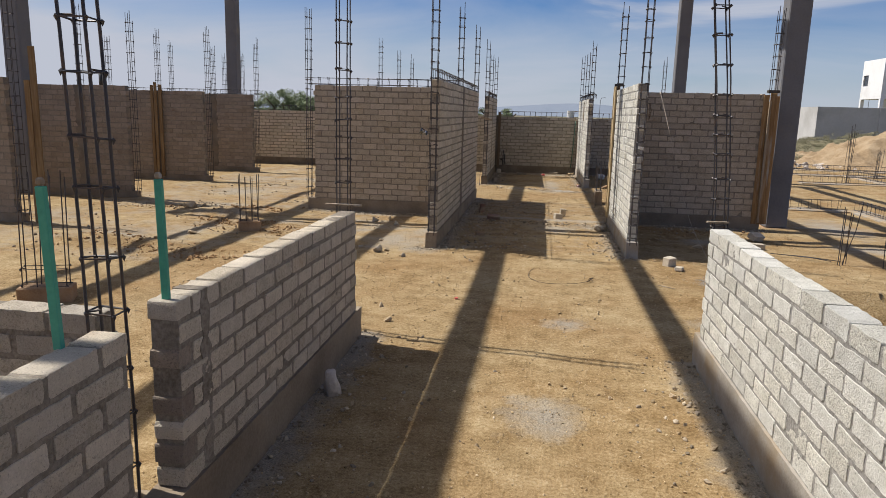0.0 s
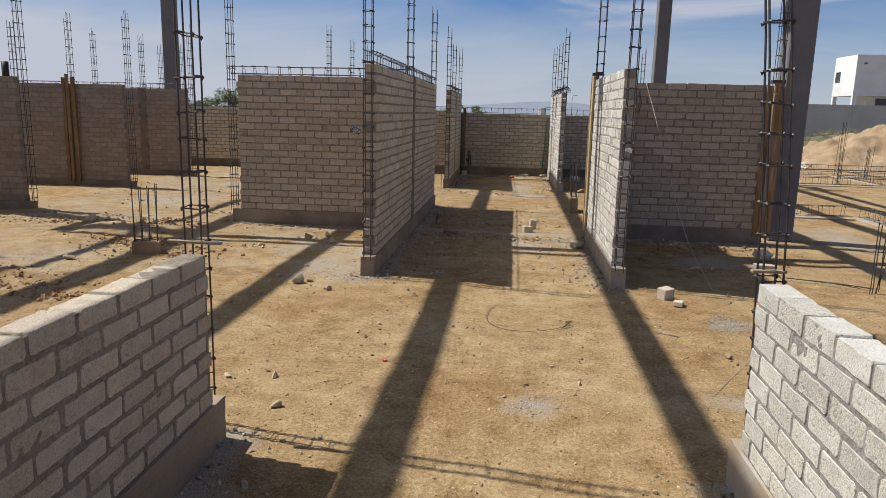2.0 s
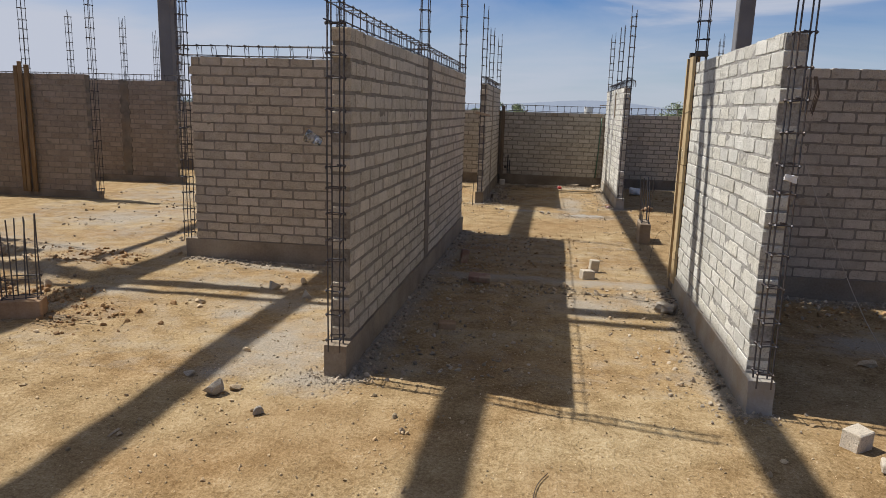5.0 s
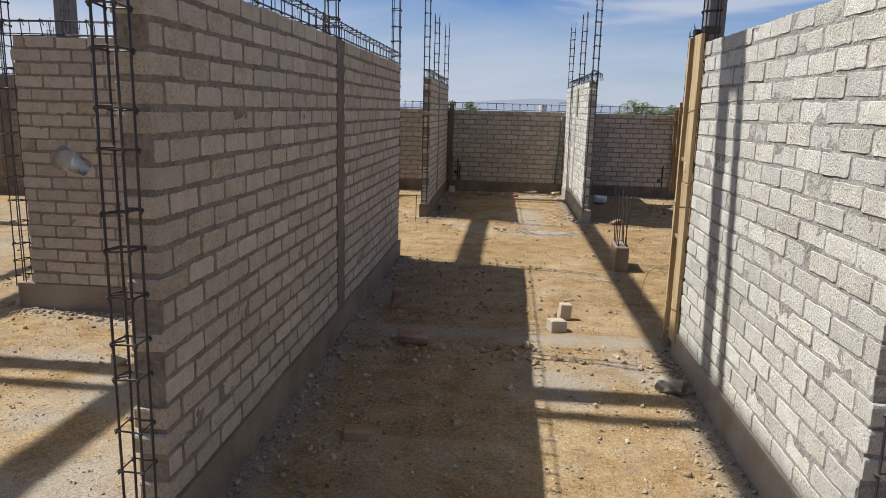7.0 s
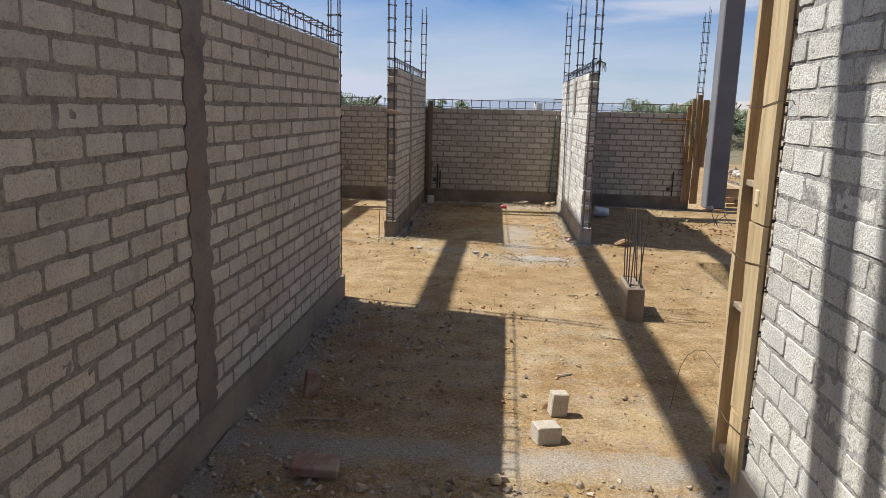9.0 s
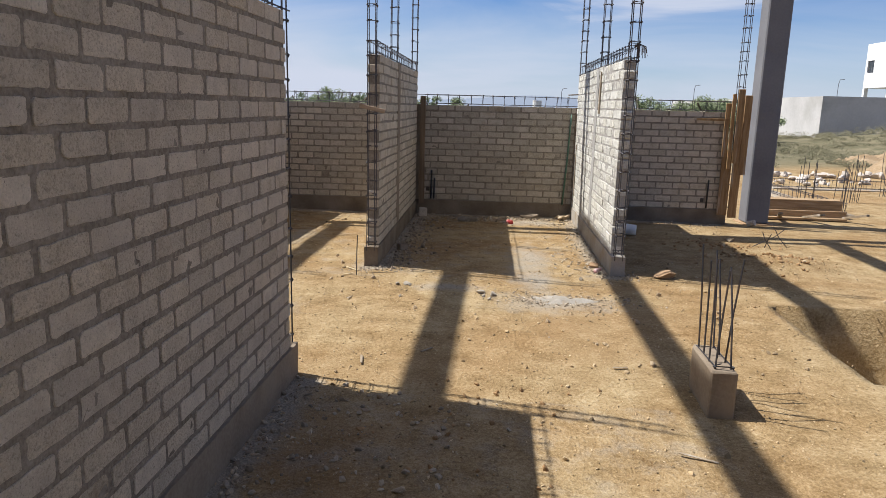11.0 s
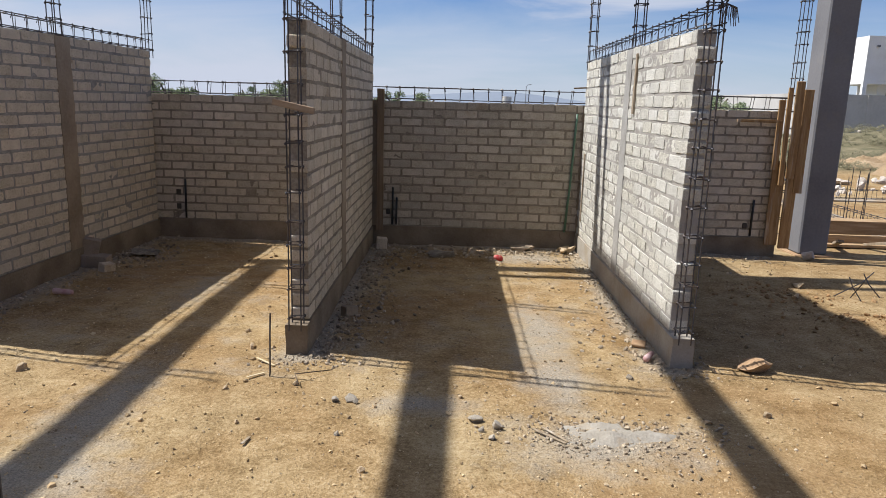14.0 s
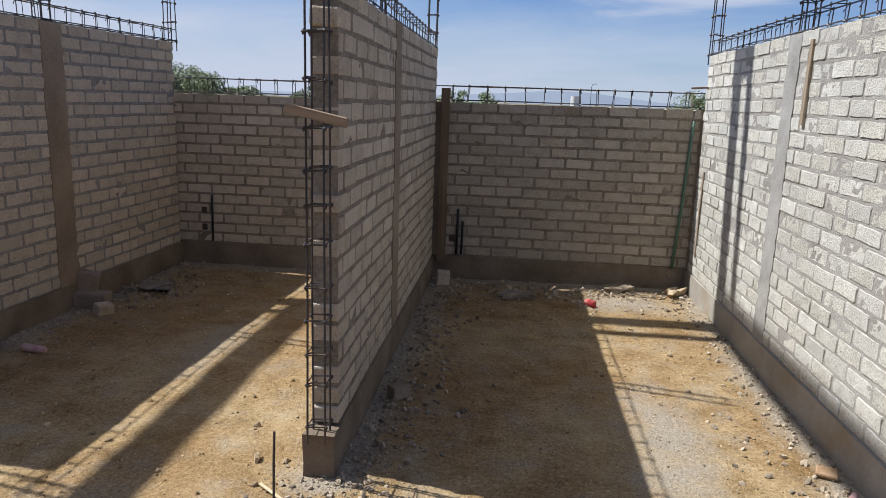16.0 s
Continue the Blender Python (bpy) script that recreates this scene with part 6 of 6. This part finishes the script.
loose("paper_sack", crumple(box_bm(-0.15, 0.15, -0.09, 0.09, -0.012, 0.012), 0.05, 8), M_CONCRETE, 0.48, 25.05, 0.05, 6, -6, 12, "crumpled grey cement sack by the boundary wall", "sack")
loose("paper_scrap", crumple(box_bm(-0.09, 0.09, -0.07, 0.07, -0.015, 0.015), 0.06, 9), M_STONE, 1.06, 25.0, 0.06, 6, -6, 40, "crumpled pale paper scrap in the corner", "paper")
loose("cloth_scrap", crumple(box_bm(-0.16, 0.16, -0.09, 0.09, -0.02, 0.02), 0.05, 12), M_MORTAR, -4.25, 24.05, 0.05, 0, 0, 15, "dark crumpled rag on the shaded floor", "rag")
loose("cloth_scrap", crumple(box_bm(-0.16, 0.16, -0.09, 0.09, -0.02, 0.02), 0.05, 14), M_MORTAR, -0.6, 24.55, 0.03, 0, 0, 5, "dark crumpled rag on the shaded floor", "rag")
loose("litter", tube_bm(0.02, 0.015), M_RED, -0.85, 7.61, 0.01, 0, 0, 0, "small red plastic scrap on the soil", "litter")
loose("jar", crumple(tube_bm(0.062, 0.21, taper=0.6), 0.018, 7), M_STONE_PALE, -1.42, 4.70, 0.10, 14, -10, 40, "crushed pale plastic jar standing tilted on the shaded soil", "jar", smooth=True)
loose("paint_can", crumple(tube_bm(0.055, 0.13), 0.006, 5), M_STONE_PALE, 4.42, 25.2, 0.06, 70, 0, 50, "dented pale can at the steel column foot", "can")


def cup(x, y, z, rx, ry, label):
    bm = bmesh.new()
    bmesh.ops.create_cone(bm, cap_ends=False, segments=16, radius1=0.03, radius2=0.045, depth=0.11)
    bmesh.ops.solidify(bm, geom=list(bm.faces), thickness=0.002)
    ob = part("plastic_cup", bm, M_CUP, smooth=True)
    ob.matrix_basis = pose(x, y, z, rx, ry, 0)
    return tagged(ob, label, "cup", "plastic cups")


M_CUP = material("clear plastic", [(0.62, 0.61, 0.59), (0.68, 0.67, 0.65), (0.75, 0.74, 0.72)], rough=0.18, scale=6, fine=40, bump=0)
M_CUP.node_tree.nodes["Principled BSDF"].inputs["Transmission Weight"].default_value = 0.93
cup(-1.72, 10.41, 1.76, 0, -68, "clear plastic cup wedged in the reinforcing cage")
foam = part("foam_scrap", crumple(box_bm(-0.06, 0.06, -0.02, 0.02, -0.035, 0.035), 0.015, 3), M_WHITE)
foam.matrix_basis = pose(1.42, 10.42, 1.62, 0, 12, 0) @ Matrix.Scale(0.6, 4)
tagged(foam, "white foam scrap caught in the reinforcing cage", "foam scrap")

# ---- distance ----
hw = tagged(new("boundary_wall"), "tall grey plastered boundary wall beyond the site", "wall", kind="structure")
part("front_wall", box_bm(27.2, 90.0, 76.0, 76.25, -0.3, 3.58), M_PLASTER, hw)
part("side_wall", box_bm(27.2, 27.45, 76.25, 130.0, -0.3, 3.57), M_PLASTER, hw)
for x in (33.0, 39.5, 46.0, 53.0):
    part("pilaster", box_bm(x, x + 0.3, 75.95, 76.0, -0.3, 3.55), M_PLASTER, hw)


def house():
    ob = tagged(new("house"), "white flat-roofed two-storey house behind the grey wall", "house")
    x0, x1, y0, y1 = 34.6, 50.0, 80.0, 84.95
    # upper storey, with a window opening cut through its side wall
    part("upper_front_wall", box_bm(x0, x1, y0, y0 + 0.25, 4.88, 8.7), M_HOUSE, ob)
    part("upper_back_wall", box_bm(x0, x1, y1 - 0.25, y1, 4.88, 8.7), M_HOUSE, ob)
    for a0, a1, z0, z1 in ((y0 + 0.25, 83.4, 4.88, 8.7), (84.6, y1 - 0.25, 4.88, 8.7), (83.4, 84.6, 4.88, 6.0), (83.4, 84.6, 7.15, 8.7)):
        part("upper_side_wall", box_bm(x0, x0 + 0.25, a0, a1, z0, z1), M_HOUSE, ob)
    part("far_side_wall", box_bm(x1 - 0.25, x1, y0 + 0.25, y1 - 0.25, 0, 8.7), M_HOUSE, ob)
    win = part("window", box_bm(x0 + 0.10, x0 + 0.16, 83.4, 84.6, 6.0, 7.15), M_PRIMER, ob)
    for a in (83.46, 84.03):
        part("pane", box_bm(x0 + 0.09, x0 + 0.10, a, a + 0.50, 6.07, 7.08), M_PANE, win)
    part("roof", box_bm(x0 + 0.05, x1 - 0.05, y0 + 0.05, y1 - 0.05, 8.4, 8.6), M_HOUSE, ob)
    part("floor_slab", box_bm(x0, x1, y0, y1, 4.62, 4.87), M_HOUSE, ob)
    # lower storey stands back under the slab, on posts
    part("lower_wall", box_bm(x0 + 2.2, x1, y0 + 1.6, y1, 0, 4.61), M_HOUSE, ob)
    for px0, py0 in ((x0, y0), (x0, y1 - 0.35), (x0 + 7, y0)):
        part("post", box_bm(px0, px0 + 0.35, py0, py0 + 0.35, 0, 4.61), M_HOUSE, ob)
    for a in (37.6, 42.5):
        w2 = part("window", box_bm(a, a + 2.2, y0 + 1.53, y0 + 1.6, 3.7, 4.4), M_PRIMER, ob)
        part("pane", box_bm(a + 0.08, a + 2.12, y0 + 1.51, y0 + 1.53, 3.75, 4.35), M_PANE, w2)
    part("wall_light", box_bm(35.3, 35.55, y0 - 0.2, y0, 7.75, 7.92), M_PRIMER, ob)


house()


def tree(x, y, h, w, seed, leaves=2600, mat=M_LEAF, label="low green mesquite tree with feathery open crown beyond the wall", leaf=0.085):
    r = random.Random(seed)
    ob = tagged(new("tree"), label, "tree", "mesquite trees")
    ob.location = (x, y, 0)
    for k in range(7):
        a = r.uniform(0, 6.283)
        reach, top = w * r.uniform(0.2, 0.5), h * r.uniform(0.6, 0.95)
        p = [(0.1 * math.cos(a), 0.1 * math.sin(a), -0.1), (reach * 0.3 * math.cos(a), reach * 0.3 * math.sin(a), top * 0.4),
             (reach * 0.7 * math.cos(a + 0.3), reach * 0.7 * math.sin(a + 0.3), top * 0.75), (reach * math.cos(a + 0.2), reach * math.sin(a + 0.2), top)]
        rod("limb" if k else "trunk", p, 0.05 if k else 0.1, M_BARK, ob, 5)
    vs, fs = [], []
    clumps = []
    for k in range(80):
        a, d = r.uniform(0, 6.283), w * 0.5 * math.sqrt(r.random())
        zt = h * (0.95 - 0.40 * (d / (w * 0.5)) ** 2) * r.uniform(0.45, 1.0)
        clumps.append((d * math.cos(a), d * math.sin(a), zt, r.uniform(0.10, 0.20) * h))
    for _ in range(leaves):
        cx, cy, cz, cr = r.choice(clumps)
        q = Vector((r.gauss(0, 1), r.gauss(0, 1), r.gauss(0, 1))).normalized() * cr * r.random() ** 0.5
        q = Vector((q.x + cx, q.y + cy, q.z * 0.7 + cz))
        u = Vector((r.gauss(0, 1), r.gauss(0, 1), r.gauss(0, 1))).normalized()
        t = u.orthogonal().normalized()
        s = leaf * r.uniform(0.5, 1.3)
        k = len(vs)
        vs += [q - u * s, q + t * s * 0.32, q + u * s, q - t * s * 0.32]
        fs.append((k, k + 1, k + 2, k + 3))
    put("crown", mesh_from("crown", vs, fs, mat), ob)
    return ob


for i, (x, y, h, w, n) in enumerate(((-21.6, 58, 3.7, 5.5, 4200), (-18.5, 60, 2.8, 3.5, 2000), (-26, 60, 2.6, 4, 2000), (-33, 60, 3.0, 6, 2400), (-10.2, 57, 3.1, 3.4, 2400), (-12.5, 58, 2.6, 3, 1500),
                                     (-3.8, 57, 2.75, 4.2, 2200), (8.6, 56, 2.9, 3.2, 2200), (11.9, 55, 3.0, 3.8, 2800), (14.8, 60, 2.9, 5.0, 2400), (-42, 70, 3.4, 6, 2000))):
    tree(x, y, h * 1.0, w * 1.35, 100 + i, int(n * 6.5), leaf=0.08)

r_ = random.Random(77)
vs, fs = [], []
for _ in range(2600):
    if r_.random() < 0.75:
        x, y = r_.uniform(12, 48), r_.uniform(41, 75)
    else:
        x, y = r_.uniform(-40, 26), r_.uniform(40, 70)
    if noise.noise(Vector((x * 0.35, y * 0.35, 2.0))) < -0.12:
        continue
    z = ground_z(x, y)
    wide = r_.uniform(0.15, 0.38) * (1.8 if r_.random() < 0.12 else 1.0)
    for b in range(int(60 + 160 * wide)):
        aa, dd = r_.uniform(0, 6.283), wide * r_.random() ** 0.5
        q = Vector((x + dd * math.cos(aa), y + dd * math.sin(aa), z + 0.9 * wide * (1 - 0.6 * (dd / wide) ** 2) * r_.random() ** 0.6))
        u = Vector((r_.gauss(0, 1), r_.gauss(0, 1), r_.gauss(0, 1))).normalized()
        t_ = u.orthogonal().normalized()
        k, e = len(vs), r_.uniform(0.03, 0.07)
        vs += [q - u * e, q + t_ * e * 0.5, q + u * e]
        fs.append((k, k + 1, k + 2))
tagged(put("dry_scrub", mesh_from("dry_scrub", vs, fs, M_DRY)), "dry olive scrub and weeds beyond the foundations", "scrub", kind="stuff")

# far hills, street lamps and a roof tank
hv, hf = [], []
for i in range(121):
    x = -1500 + 25 * i
    top = 9 + 16 * max(0, noise.noise(Vector((x * 0.0031, 1.3, 0)))) + 9 * math.exp(-((x - 60) / 130) ** 2)
    hv += [(x, 1400, -5), (x, 1400 + 120, top)]
hf = [(2 * i, 2 * i + 2, 2 * i + 3, 2 * i + 1) for i in range(120)]
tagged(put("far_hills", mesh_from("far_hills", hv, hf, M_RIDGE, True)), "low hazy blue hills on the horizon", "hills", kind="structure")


def street_lamp(x, y, h):
    ob = tagged(new("street_lamp"), "thin grey street lamp far behind the wall", "street lamp", "street lamps")
    ob.location = (x, y, 0)
    rod("pole", [(0, 0, 0), (0, 0, h * 0.9), (0.25, 0, h), (1.0, 0, h + 0.1)], 0.07, M_PRIMER, ob, 6)
    part("lamp_head", box_bm(0.8, 1.4, -0.12, 0.12, h + 0.04, h + 0.16, 0.03), M_PRIMER, ob)


street_lamp(15.5, 200, 7.0)
street_lamp(48.8, 200, 8.6)
street_lamp(83.8, 200, 10.8)
tank = tagged(new("roof_tank"), "white water tank on a block plinth behind the boundary wall", "water tank")
tank.location = (2.35, 61, 0.15)
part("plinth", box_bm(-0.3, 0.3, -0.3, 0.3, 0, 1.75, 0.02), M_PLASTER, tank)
bm = tube_bm(0.30, 0.55)
bmesh.ops.translate(bm, verts=list(bm.verts), vec=(0, 0, 2.03))
part("tank_body", bm, M_WHITE, tank, smooth=False)
